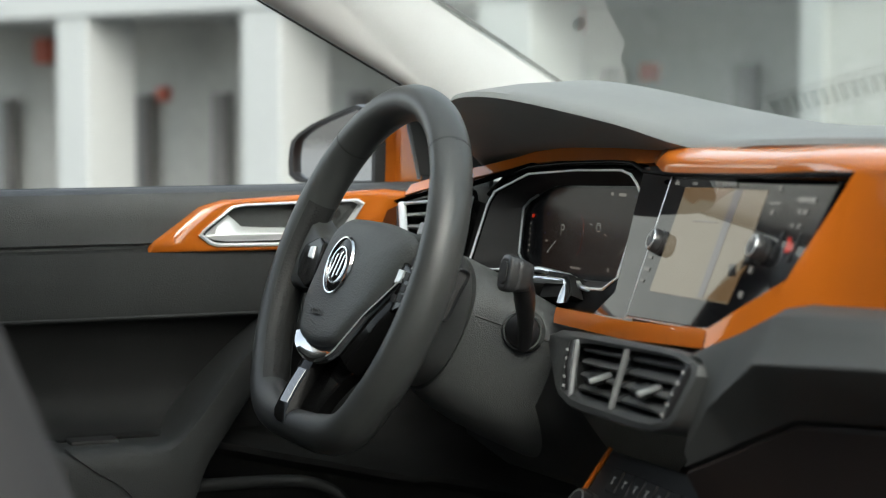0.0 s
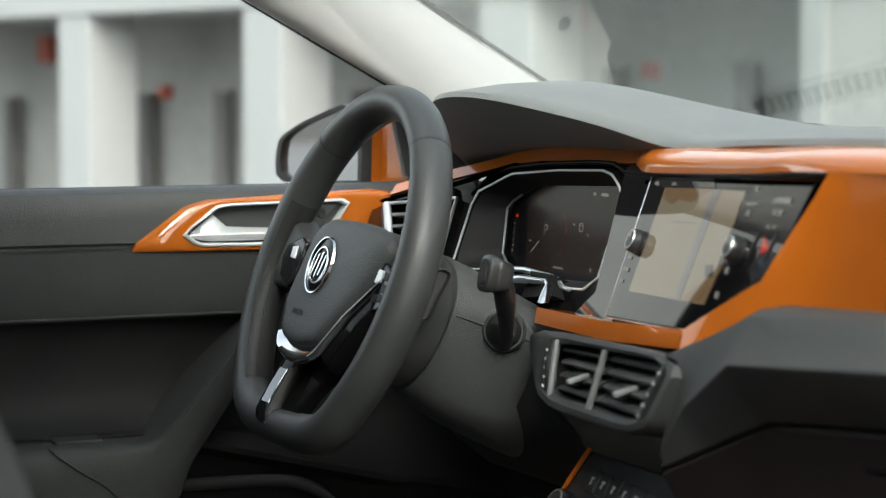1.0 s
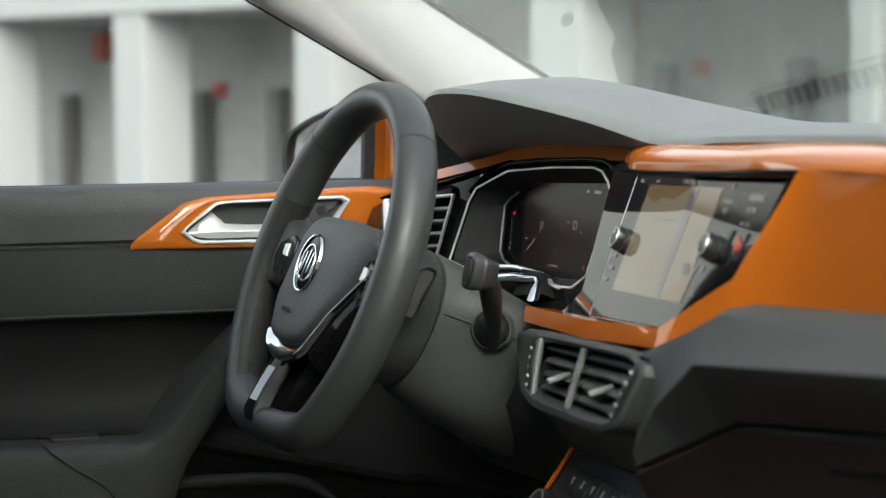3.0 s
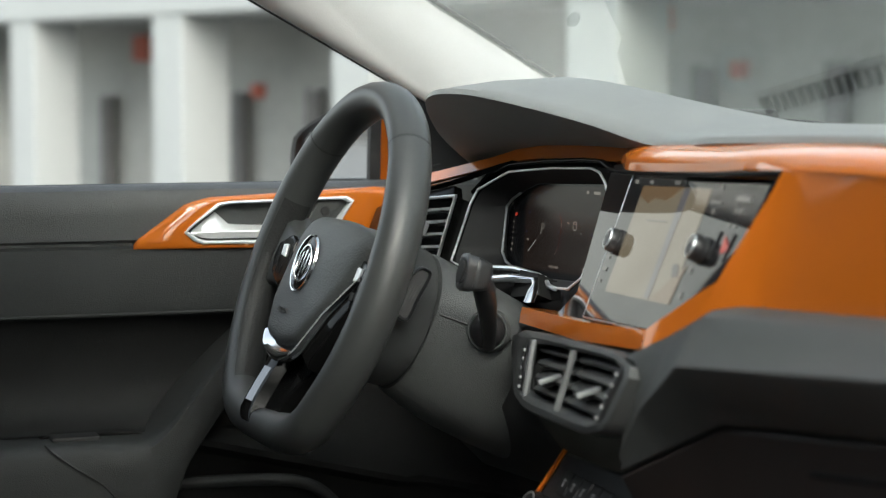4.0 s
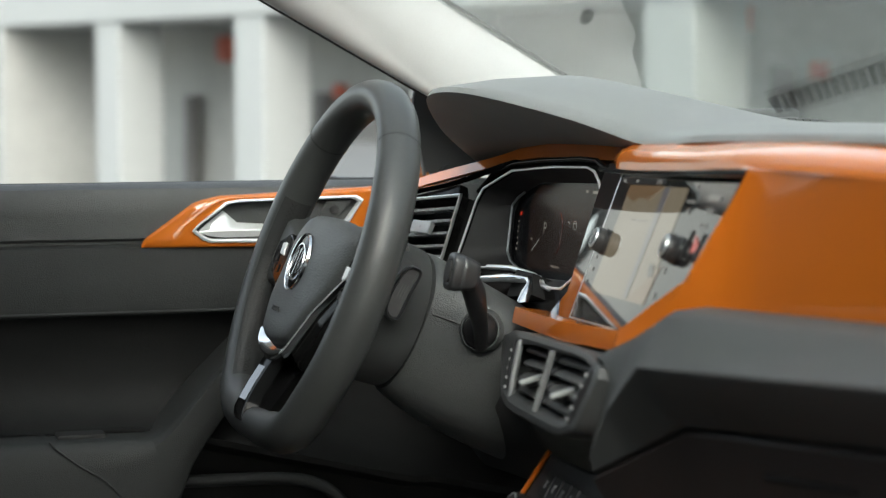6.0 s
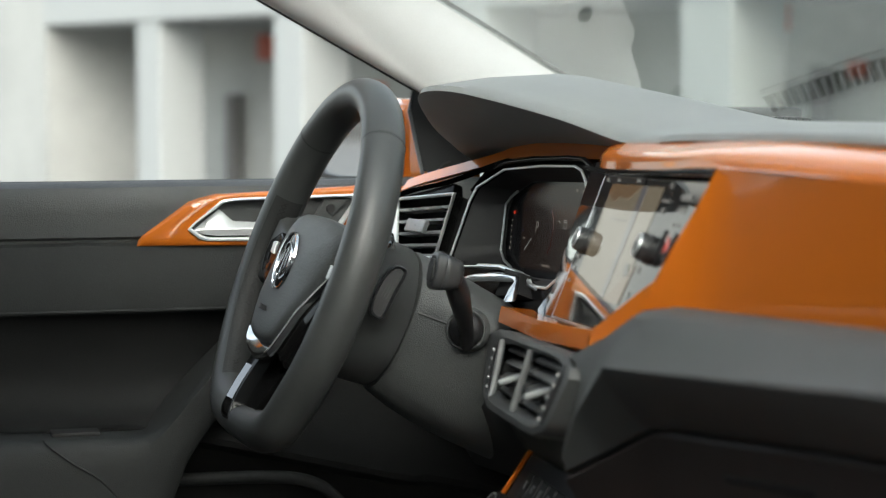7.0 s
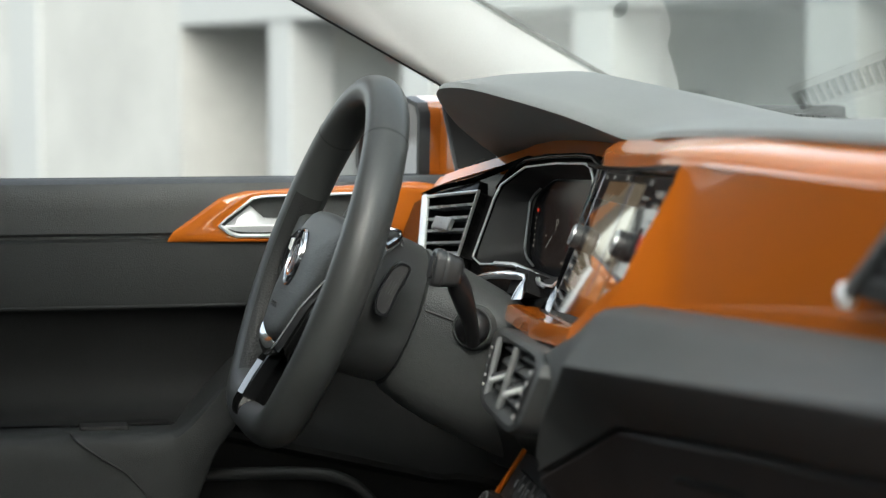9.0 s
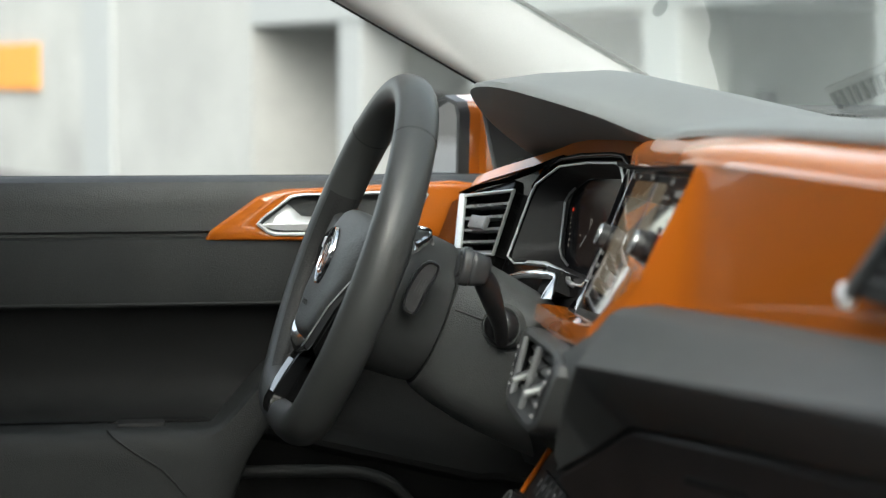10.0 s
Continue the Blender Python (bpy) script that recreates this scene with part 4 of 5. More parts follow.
def rim_point(a):
    r = 0.1665
    x, y = r * math.cos(a), r * math.sin(a)
    if y > 0:
        y *= 1.024
    if y < -0.11:
        k = (-0.11 - y) / (r - 0.11)
        y = -0.11 - (0.148 - 0.11) * math.sin(min(1, k) * math.pi / 2) ** 0.9
        x *= 1.0 + 0.05 * k
    return x, y


def rim_bm(a0=0.0, a1=2 * math.pi, steps=120, grow=0.0, n=20):
    rings = []
    full = abs(a1 - a0 - 2 * math.pi) < 1e-6
    for i in range(steps + (0 if full else 1)):
        a = a0 + (a1 - a0) * i / steps
        x, y = rim_point(a)
        x1, y1 = rim_point(a + 0.01)
        t = V((x1 - x, y1 - y, 0)).normalized()
        rad = V((t.y, -t.x, 0))
        thumb = 0.0006 * max(0, math.cos((a - 0.30) * 5) if abs(a - 0.30) < 0.3 else 0) + 0.0006 * max(0, math.cos((a - math.pi + 0.30) * 5) if abs(a - math.pi + 0.30) < 0.3 else 0)
        rr, ra = 0.0168 + grow + thumb, 0.0198 + grow
        fat = 1.0 + 0.20 * max(0.0, math.sin(-a)) ** 0.7 * min(1.0, abs(math.cos(a)) / 0.35)
        rings.append([WM @ (V((x, y, 0)) + rad * (rr * math.cos(2 * math.pi * q / n) * (fat if 4 * q > n and 4 * q < 3 * n else 1.0)) + V((0, 0, ra * math.sin(2 * math.pi * q / n)))) for q in range(n)])
    if full:
        rings.append(rings[0])
        bm = loft(rings, True)
        bmesh.ops.remove_doubles(bm, verts=bm.verts, dist=1e-7)
        return bm
    return loft(rings, True, False)


def rim_place(a, q, grow=0.0):
    """A place on the rim's skin: a round the wheel, q round the tube."""
    x, y = rim_point(a)
    x1, y1 = rim_point(a + 0.01)
    t = V((x1 - x, y1 - y, 0)).normalized()
    thumb = 0.0006 * max(0, math.cos((a - 0.30) * 5) if abs(a - 0.30) < 0.3 else 0) + 0.0006 * max(0, math.cos((a - math.pi + 0.30) * 5) if abs(a - math.pi + 0.30) < 0.3 else 0)
    fat = 1.0 + 0.20 * max(0.0, math.sin(-a)) ** 0.7 * min(1.0, abs(math.cos(a)) / 0.35)
    return WM @ (V((x, y, 0)) + V((t.y, -t.x, 0)) * ((0.0168 + grow + thumb) * math.cos(q) * (fat if math.cos(q) < 0 else 1.0)) + V((0, 0, (0.0198 + grow) * math.sin(q))))


def rim_patch(sx, a0, a1):
    """The inner face of the grip, where the leather is pierced."""
    rings = []
    for a in np.linspace(a0, a1, 40):
        aa = a if sx > 0 else math.pi - a
        rings.append([rim_place(aa, q, 0.0003) for q in np.linspace(radians(133), radians(222), 14)])
    return loft(rings)


def stitches(sx, a0, a1, n):
    """Crossed threads along the inner grip."""
    bms = []
    for k in range(n):
        a = a0 + (a1 - a0) * k / n
        s = (a1 - a0) / n
        for d in (1, -1):
            pts = [rim_place((b if sx > 0 else math.pi - b), radians(168 + 8 * d * u), 0.0007) for b, u in ((a, -1), (a + s * 0.5, 0), (a + s, 1))]
            bms.append(tube(pts, 0.00024, 5, up=(0.3, 0.2, 0.9)))
    return join(*bms)


rim = part("rim", rim_bm(), leather, wheel, "dark grey leather rim", angle=60)
for a in (0.83, math.pi - 0.83):
    part("seam", rim_bm(a - 0.004, a + 0.004, 2, 0.0003), matte_black, rim)
    part("stitching", join(*[tube([rim_place(a - 0.012, radians(q), 0.0003), rim_place(a - 0.006, radians(q + 4), 0.0004)], 0.00022, 5, up=(0.3, 0.2, 0.9)) for q in range(0, 360, 9)]), thread, rim)

PADP = [(0.0, 0.053), (0.060, 0.052), (0.100, 0.044), (0.110, 0.030), (0.100, 0.004), (0.078, -0.028), (0.056, -0.054), (0.040, -0.067), (0.0, -0.073), (-0.040, -0.067), (-0.053, -0.054), (-0.067, -0.028), (-0.074, 0.004), (-0.074, 0.028), (-0.064, 0.043), (-0.040, 0.0515)]
pp = [(p.x, p.y) for p in smooth_path([(x, y, 0) for x, y in PADP], 4, True)]
rings = []
for k, z in ((0.98, -0.03), (0.99, -0.004), (1.0, 0.002), (0.985, 0.006), (0.93, 0.0105), (0.86, 0.0130), (0.78, 0.0150), (0.66, 0.0165), (0.55, 0.0172), (0.3, 0.0182), (0.02, 0.0185)):
    fall = 0.005 * max(0.0, (k - 0.42) / 0.58) ** 1.3
    rings.append([WM @ V((x * k, (y + 0.012) * k - 0.012, z - fall * min(1.0, max(0.0, (abs(x) - 0.035) / 0.06)) + k ** 3 * float(np.interp(y, (-0.07, -0.034, 0.0, 0.03), (0.012, 0.0105, 0.004, 0.0))))) for x, y in pp])
pad = part("airbag_cover", loft(rings, True, True), pad_grain, wheel, "grained dark grey airbag cover", angle=40)
lg = WM @ Matrix.Translation((-0.001, 0.004, 0.0175))
emblem = part("emblem_plate", lathe([(0.0265, -0.003), (0.0265, 0.0012), (0.0250, 0.0018), (0.0005, 0.0020)], lg, 48), fork_black, wheel, "round black emblem plate")
part("emblem_ring", loft([[lg @ V((r * math.cos(a), r * math.sin(a), z)) for a in np.linspace(0, 2 * math.pi, 49)] for r, z in ((0.0258, 0.0012), (0.0261, 0.0028), (0.0274, 0.0030), (0.0283, 0.0008))]), chrome, emblem)
for k in (-1, 0, 1):
    part("emblem_bar", slab([(k * 0.0085 - 0.0045, -0.0125 + 0.002 * abs(k)), (k * 0.0085 - 0.0010, -0.0125 + 0.002 * abs(k)), (k * 0.0085 + 0.0045, 0.0125 - 0.002 * abs(k)), (k * 0.0085 + 0.0010, 0.0125 - 0.002 * abs(k))], lg @ Matrix.Translation((0, 0, 0.0018)), 0.0016, 0.0005), chrome, emblem)
part("emblem_circle", loft([[lg @ V((r * math.cos(a), r * math.sin(a), z)) for a in np.linspace(0, 2 * math.pi, 49)] for r, z in ((0.0163, 0.0018), (0.0166, 0.0032), (0.0180, 0.0032), (0.0183, 0.0018))]), chrome, emblem)
letters("AIRBAG", 0.0072, WM @ pose(-0.012, -0.043, 0.0212, 4, 0, 0), low_black, "lettering", pad, 0.0003)
# spokes
for sx in (1, -1):
    rings = []
    for x, y0, y1, z0, z1 in ((0.070, -0.010, 0.036, -0.034, -0.006), (0.095, -0.018, 0.032, -0.034, -0.002), (0.122, -0.022, 0.033, -0.030, 0.000), (0.142, -0.022, 0.044, -0.024, 0.002), (0.158, -0.028, 0.058, -0.012, 0.006)):
        rings.append([WM @ V((sx * x, y, z)) for y, z in ((y0, z0), (y0, z1 - 0.004), (y0 + 0.005, z1), (y1 - 0.006, z1), (y1, z1 - 0.005), (y1, z0))])
    part("spoke", loft(rings, True, True), leather if sx < 0 else lever_black, wheel, angle=50)
    bp = part("button_panel", slab([(sx * 0.084, -0.018), (sx * 0.088, 0.020), (sx * 0.104, 0.025), (sx * 0.134, 0.015), (sx * 0.139, 0.001), (sx * 0.130, -0.016), (sx * 0.100, -0.026)], WM @ Matrix.Translation((0, 0.004, -0.0010) if sx < 0 else (0, -0.003, -0.0040)), 0.0075, 0.002), fork_black, wheel, "glossy black button panel")
    part("button", slab([(sx * 0.100, 0.003), (sx * 0.102, 0.016), (sx * 0.114, 0.015), (sx * 0.113, 0.004)], WM @ Matrix.Translation((0, 0.003, 0.0061) if sx < 0 else (0, -0.002, 0.0031)), 0.0022, 0.0009), silver_paint, bp, "silver rocker button")
    for px, py in ((0.116, 0.011), (0.117, 0.000), (0.103, -0.010), (0.116, -0.009)):
        part("button", slab([(sx * px, py - 0.004), (sx * px, py + 0.004), (sx * (px + 0.010), py + 0.003), (sx * (px + 0.010), py - 0.004)], WM @ Matrix.Translation((0, 0.003, 0.0061) if sx < 0 else (0, -0.002, 0.0031)), 0.0014, 0.0006), fork_black if sx < 0 else rubber, bp)

# chrome V under the airbag cover
VP = [(0.128, 0.034), (0.112, 0.006), (0.086, -0.028), (0.061, -0.058), (0.044, -0.074), (0.016, -0.0805), (-0.016, -0.0805), (-0.038, -0.0765), (-0.047, -0.070), (-0.050, -0.064)]
vp = smooth_path([(x, y, 0) for x, y in VP], 5)
rings, line = [], []
for i, p in enumerate(vp):
    d = (vp[min(i + 1, len(vp) - 1)] - vp[max(i - 1, 0)]).normalized()
    nrm = V((-d.y, d.x, 0)) * -1
    p = p + V((0, 0, float(np.interp(p.y, (-0.075, -0.034, -0.008, 0.021), (0.0155, 0.0125, 0.006, -0.002)))))
    w = 0.0022 + 0.0056 * max(0, 1 - abs(p.x) / 0.055) ** 0.7
    if p.x > 0.036:
        line.append(WM @ (p - nrm * w * 0.7 + V((0, 0, 0.0028))))
    rings.append([WM @ (p + nrm * 0.012 + V((0, 0, -0.006))), WM @ (p + nrm * 0.003 + V((0, 0, 0.0015))), WM @ (p - nrm * w * 0.45 + V((0, 0, 0.0030))), WM @ (p - nrm * w + V((0, 0, 0.0010))), WM @ (p - nrm * (w + 0.001) + V((0, 0, -0.004)))])
part("chrome_line", tube(line, 0.0006, 8), silver_paint, wheel, "thin bright line along the airbag cover")
part("chrome_v_trim", loft(rings), chrome, wheel, "bright chrome V-shaped trim", angle=50)
# lower fork in piano black: a raised rail, a sunk middle and a wing that fills the space under the chrome
FORK = ((-0.070, -0.034, 0.085, 0.006), (-0.084, -0.032, 0.070, 0.0085), (-0.098, -0.031, 0.056, 0.0125), (-0.114, -0.0305, 0.047, 0.0165), (-0.130, -0.030, 0.041, 0.0195), (-0.140, -0.0285, 0.038, 0.0212), (-0.1465, -0.024, 0.036, 0.0208), (-0.1495, -0.017, 0.034, 0.0195))
rings = []
for y, xl, xr, z in FORK:
    rings.append([WM @ V((x, y, zz)) for x, zz in ((xl + 0.001, z - 0.022), (xl, z - 0.001), (xl + 0.0012, z + 0.0014), (xl + 0.004, z + 0.0022), (xl + 0.010, z + 0.0010), (xl + 0.022, z - 0.0002), (xl + 0.0245, z - 0.0010), (xl + 0.027, z - 0.0120), (xr - 0.016, z - 0.0125), (xr - 0.008, z - 0.012), (xr, z - 0.011), (xr, z - 0.022))])
part("lower_spoke", loft(rings, True, True), fork_black, wheel, "piano-black lower spoke", angle=35)
# added strip, tilted to catch the sky as the rail's highlight
part("spoke_glint", loft([[WM @ V((xl + a, y, z + b)) for a, b in ((0.0098, 0.0002), (0.0102, 0.0034), (0.0112, 0.0038), (0.0160, 0.0022), (0.0210, 0.0004), (0.0216, -0.002))] for y, xl, xr, z in [[float(np.interp(-y, [-r[0] for r in FORK], [r[k] for r in FORK])) for k in range(4)] for y in np.linspace(-0.0965, -0.131, 8)]]), glint_black, wheel, "glossy black strip added for the rail's highlight", angle=35)
part("spoke_wing", loft([[WM @ (p + V((a * 0.86, -a * 0.51, b + float(np.interp(p.y, (-0.075, -0.034, -0.008, 0.021), (0.0125, 0.0105, 0.005, -0.002)))))) for a, b in ((0.0028, -0.004), (0.0036, -0.0012), (0.014, -0.003), (0.026, -0.007), (0.030, -0.016))] for p in vp if 0.046 < p.x < 0.118]), fork_black, wheel, "piano-black infill beside the chrome trim", angle=50)
for sx in (1, -1):
    part("grip_patch", rim_patch(sx, -0.86, 0.40), perforated, rim, "perforated leather inner grip")
    part("stitching", stitches(sx, -0.84, 0.38, 40), thread, rim, "black crossed stitching")
# leather cap over the fork's foot
part("fork_cap", loft([[WM @ V((x, y - 0.004 * ((x - 0.042) / 0.04) ** 2, z)) for x in np.linspace(0.010, 0.074, 15)] for y, z in ((-0.156, 0.013), (-0.148, 0.0185), (-0.141, 0.0175), (-0.136, 0.012), (-0.135, 0.004), (-0.138, -0.002))]), leather, rim, angle=60)
# rear hub cover
rings = [[WM @ V((x, y - 0.013, z)) for x, y in rrect(w, h, 56, k)] for z, w, h, k in ((-0.012, 0.080, 0.058, 2.6), (-0.030, 0.088, 0.068, 2.5), (-0.050, 0.082, 0.069, 2.3), (-0.075, 0.071, 0.068, 2.1), (-0.089, 0.0665, 0.0665, 2.0), (-0.0915, 0.0645, 0.0645, 2.0), (-0.0915, 0.05, 0.05, 2.0))]
part("rear_cover", loft(rings, True, True), hub_grey, wheel, "satin dark grey hub rear cover", angle=45)
for sx in (1, -1):
    pm = WM @ pose(sx * 0.0955, 0.009, -0.052) @ Matrix.Rotation(sx * radians(80), 4, "Y") @ pose(0, 0, 0, 0, 0, -sx * 8)
    prof_p = ((1.0, -0.006), (1.0, 0.0035), (0.96, 0.0050), (0.88, 0.0055), (0.80, 0.0045), (0.74, 0.0012), (0.70, 0.0006), (0.02, 0.0006))
    pd = part("shift_paddle", loft([[pm @ V((x * k + 0.004 * (y / 0.03) ** 2, y * (1 - (1 - k) * 0.42) if k > 0.5 else y * k, z)) for x, y in rrect(0.0092, 0.0260, 40, 3.2)] for k, z in prof_p], True, True), grip_black, wheel, angle=50)
    part("paddle_slot", loft([[pm @ V((x * k + 0.004 * (y / 0.03) ** 2, y * k, z)) for x, y in rrect(0.0064, 0.0222, 32, 3.2)] for k, z in ((1.0, 0.0010), (0.02, 0.0011))], True, True), lever_black, pd)
    for k in (-0.002, 0.0005, 0.003):
        part("paddle_mark", slab([(k, -0.006), (k + 0.0007, -0.006), (k + 0.0007, 0.007), (k, 0.007)], pm @ Matrix.Translation((0, 0, 0.0010)), 0.0005), leather, pd)

ls = thing("indicator_lever", tuple(WM @ V((0, 0.03, -0.07))), "black indicator lever with a bright chrome inlay", "lever")
part("stem", tube([WM @ V((0.0, 0.040, -0.070)), WM @ V((0.040, 0.046, -0.056))], 0.008, 10), lever_black, ls)
part("chrome_inlay", tube(smooth_path([(0.054, 0.309, 0.947), (0.065, 0.314, 0.952), (0.077, 0.322, 0.958), (0.086, 0.330, 0.963), (0.089, 0.336, 0.966), (0.088, 0.334, 0.970), (0.082, 0.331, 0.972), (0.074, 0.333, 0.974)], 5), [0.0046] * 10 + [0.0040] * 5 + [0.0026] * 5 + [0.0018] * 16, 8), chrome, ls)
part("lever_head", loft([[V((x, y + a, z + b)) for a, b in rrect(0.016, h, 20, 2.6)] for x, y, z, h in ((0.046, 0.334, 0.960, 0.009), (0.066, 0.338, 0.964, 0.0085), (0.080, 0.342, 0.966, 0.0075), (0.087, 0.346, 0.967, 0.004))], True, True), hub_grey, ls, angle=60)

# ---- driver door ----
door = thing("driver_door", (0.0, 0.74, 0.35), "dark grey door panel with orange trim and silver pull", "door")
DY = 0.727
prof = [(0.772, 0.996), (0.762, 1.0), (0.745, 1.0), (0.735, 0.995), (DY + 0.001, 0.984), (DY, 0.968), (DY, 0.943), (DY + 0.006, 0.940), (DY + 0.006, 0.937), (DY - 0.004, 0.934), (DY - 0.008, 0.91), (DY - 0.010, 0.872), (DY - 0.008, 0.863), (DY + 0.006, 0.859), (DY + 0.022, 0.83), (DY + 0.031, 0.79), (DY + 0.027, 0.768), (DY + 0.014, 0.752), (DY - 0.012, 0.7455), (DY - 0.03, 0.744)]
part("panel", loft([[V((x, y, z)) for y, z in prof[:9]] for x in np.linspace(-0.75, 0.42, 40)]), door_grey, door, "grained dark grey door lining", angle=30)
part("middle_panel", loft([[V((x, y, z)) for y, z in prof[8:13]] for x in np.linspace(-0.75, 0.42, 40)]), door_mid, door, "dark grey middle door panel", angle=30)
tail = prof[12:-5] + [(DY + 0.031, 0.79), (DY + 0.034, 0.775), (DY + 0.035, 0.76), (DY + 0.036, 0.748), (DY + 0.036, 0.735)]
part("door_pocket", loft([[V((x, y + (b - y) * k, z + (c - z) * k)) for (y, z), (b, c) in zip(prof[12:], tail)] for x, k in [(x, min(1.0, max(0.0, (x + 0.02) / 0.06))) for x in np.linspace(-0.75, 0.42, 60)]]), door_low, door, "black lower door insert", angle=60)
ARM = table([  # along the top edge: x, z; along the lower edge: x, z; the front's y
    (-0.75, 0.742, -0.75, 0.60, 0.640), (-0.30, 0.742, -0.30, 0.60, 0.640), (-0.15, 0.742, -0.15, 0.60, 0.640), (-0.105, 0.7415, -0.088, 0.630, 0.641), (-0.086, 0.745, -0.064, 0.682, 0.645), (-0.070, 0.757, -0.050, 0.714, 0.650),
    (-0.040, 0.788, -0.024, 0.748, 0.660), (0.0, 0.830, 0.012, 0.790, 0.675), (0.06, 0.890, 0.073, 0.850, 0.692), (0.11, 0.930, 0.124, 0.890, 0.702)], 6)
rings = []
for tx, tz, lx, lz, yf in ARM:
    T, L = V((tx, 0, tz)), V((lx, 0, lz))
    rings.append([T.lerp(L, s) + V((0, y, 0)) for s, y in ((0.0, 0.765), (0.0, 0.70), (0.0, yf + 0.016), (0.02, yf + 0.007), (0.08, yf + 0.001), (0.20, yf), (0.55, yf - 0.001), (0.88, yf), (0.97, yf + 0.004), (1.0, yf + 0.014), (1.0, 0.765))])
part("armrest", loft(rings), door_arm, door, "dark grey moulded armrest rising to the front", angle=40)
part("armrest_seam", tube(smooth_path([(-0.200, 0.650, 0.7425), (-0.192, 0.640, 0.735), (-0.170, 0.6392, 0.718), (-0.143, 0.6392, 0.700), (-0.120, 0.6392, 0.672)], 4), 0.0012, 6), matte_black, door)
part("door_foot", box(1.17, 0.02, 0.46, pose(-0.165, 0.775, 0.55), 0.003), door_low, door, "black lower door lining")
part("panel_lip", tube([(-0.75, DY - 0.0085, 0.8655), (0.42, DY - 0.0085, 0.8655)], 0.0018, 8), door_mid, door)
# black plate for the shaded grab opening
part("grab_slot", slab([(-0.20, 0.742), (-0.185, 0.7455), (-0.10, 0.7455), (-0.085, 0.742)], Matrix(((1, 0, 0, 0), (0, 0, -1, 0.712), (0, 1, 0, 0), (0, 0, 0, 1))), 0.02, 0.001), void, door)
part("switch_block", box(0.05, 0.028, 0.006, pose(-0.165, 0.683, 0.743), 0.002), rubber, door, "black window switch block")
rings = []
for x in np.linspace(-0.040, 0.42, 26):
    ez = 0.728 - 0.24 * (x + 0.007) * (1 if x < 0.2 else 0.9)
    rise = min(1.0, max(0.15, (x - 0.02) / 0.07))
    rings.append([V((x, y, ez + z * (rise if z > 0.02 else 1.0))) for y, z in ((0.7605, 0.105), (0.758, 0.072), (0.751, 0.045), (0.738, 0.026), (0.720, 0.013), (0.702, 0.004), (0.694, -0.001), (0.6955, -0.008), (0.735, -0.020))])
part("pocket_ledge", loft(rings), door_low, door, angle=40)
part("pocket_lip", tube(smooth_path([(-0.30, 0.690, 0.672), (-0.10, 0.698, 0.684), (-0.03, 0.700, 0.685), (0.05, 0.700, 0.683), (0.087, 0.700, 0.676), (0.112, 0.700, 0.660), (0.13, 0.702, 0.630), (0.14, 0.705, 0.56)], 4), 0.007, 10), door_arm, door)
DM = Matrix.Identity(4)
DM.col[0], DM.col[1], DM.col[2], DM.col[3] = (1, 0, 0, 0), (0, 0, 1, 0), (0, -1, 0, 0), (0, DY, 0, 1)
O_OUT = [(-0.099, 0.936), (-0.036, 0.981), (-0.01, 0.987), (0.19, 0.996), (0.205, 0.990), (0.160, 0.935), (0.15, 0.930), (-0.094, 0.933)]
O_IN = [(-0.042, 0.951), (-0.004, 0.981), (0.01, 0.983), (0.146, 0.986), (0.148, 0.983), (0.118, 0.938), (0.11, 0.936), (-0.026, 0.938)]
oc = (0.05, 0.962)
o1, o2 = around(O_OUT, oc, 96), around(O_IN, oc, 96)
P3 = lambda q, out: DM @ V((q[0], q[1], out))
part("orange_trim", loft([[P3(q, -0.006) for q in o1], [P3(q, 0.004) for q in o1], [P3((a[0] * 0.93 + b[0] * 0.07, a[1] * 0.93 + b[1] * 0.07), 0.0060) for a, b in zip(o1, o2)], [P3((a[0] * 0.80 + b[0] * 0.20, a[1] * 0.80 + b[1] * 0.20), 0.0085) for a, b in zip(o1, o2)], [P3((a[0] * 0.3 + b[0] * 0.7, a[1] * 0.3 + b[1] * 0.7), 0.010) for a, b in zip(o1, o2)], [P3(b, 0.009) for b in o2]], True), orange, door, "glossy orange door trim", angle=80)
o3 = [(oc[0] + (q[0] - oc[0]) * 0.955, oc[1] + (q[1] - oc[1]) * 0.86) for q in o2]
part("bezel", loft([[P3(q, 0.007) for q in o2], [P3(q, 0.012) for q in o2], [P3(((a[0] + b[0]) / 2, (a[1] + b[1]) / 2), 0.013) for a, b in zip(o2, o3)], [P3(q, 0.011) for q in o3], [P3(q, -0.02) for q in o3]], True), silver_paint, door, "satin silver bezel", angle=40)
part("recess", loft([[P3(q, -0.001) for q in o3], [P3(q, -0.022) for q in o3]], True, "end"), door_low, door)
part("door_pull", loft([[P3((x, zb), 0.004), P3((x, zb), 0.0105), P3((x, zm - 0.001), 0.0125), P3((x, zm), 0.012), P3((x + 0.003, zt), 0.001)] for x, zb, zm, zt in ((-0.034, 0.9485, 0.950, 0.951), (-0.022, 0.9445, 0.951, 0.961), (-0.009, 0.943, 0.951, 0.971), (-0.004, 0.943, 0.951, 0.967), (0.006, 0.943, 0.951, 0.958), (0.03, 0.943, 0.951, 0.9565), (0.085, 0.943, 0.950, 0.9545))], False), silver_paint, door, "satin silver door pull", angle=30)
part("switch_plate", slab([(0.085, 0.944), (0.10, 0.944), (0.135, 0.980), (0.108, 0.980)], DM @ Matrix.Translation((0, 0, 0.001)), 0.006, 0.001), door_grey, door, "dark grey lock switch plate")
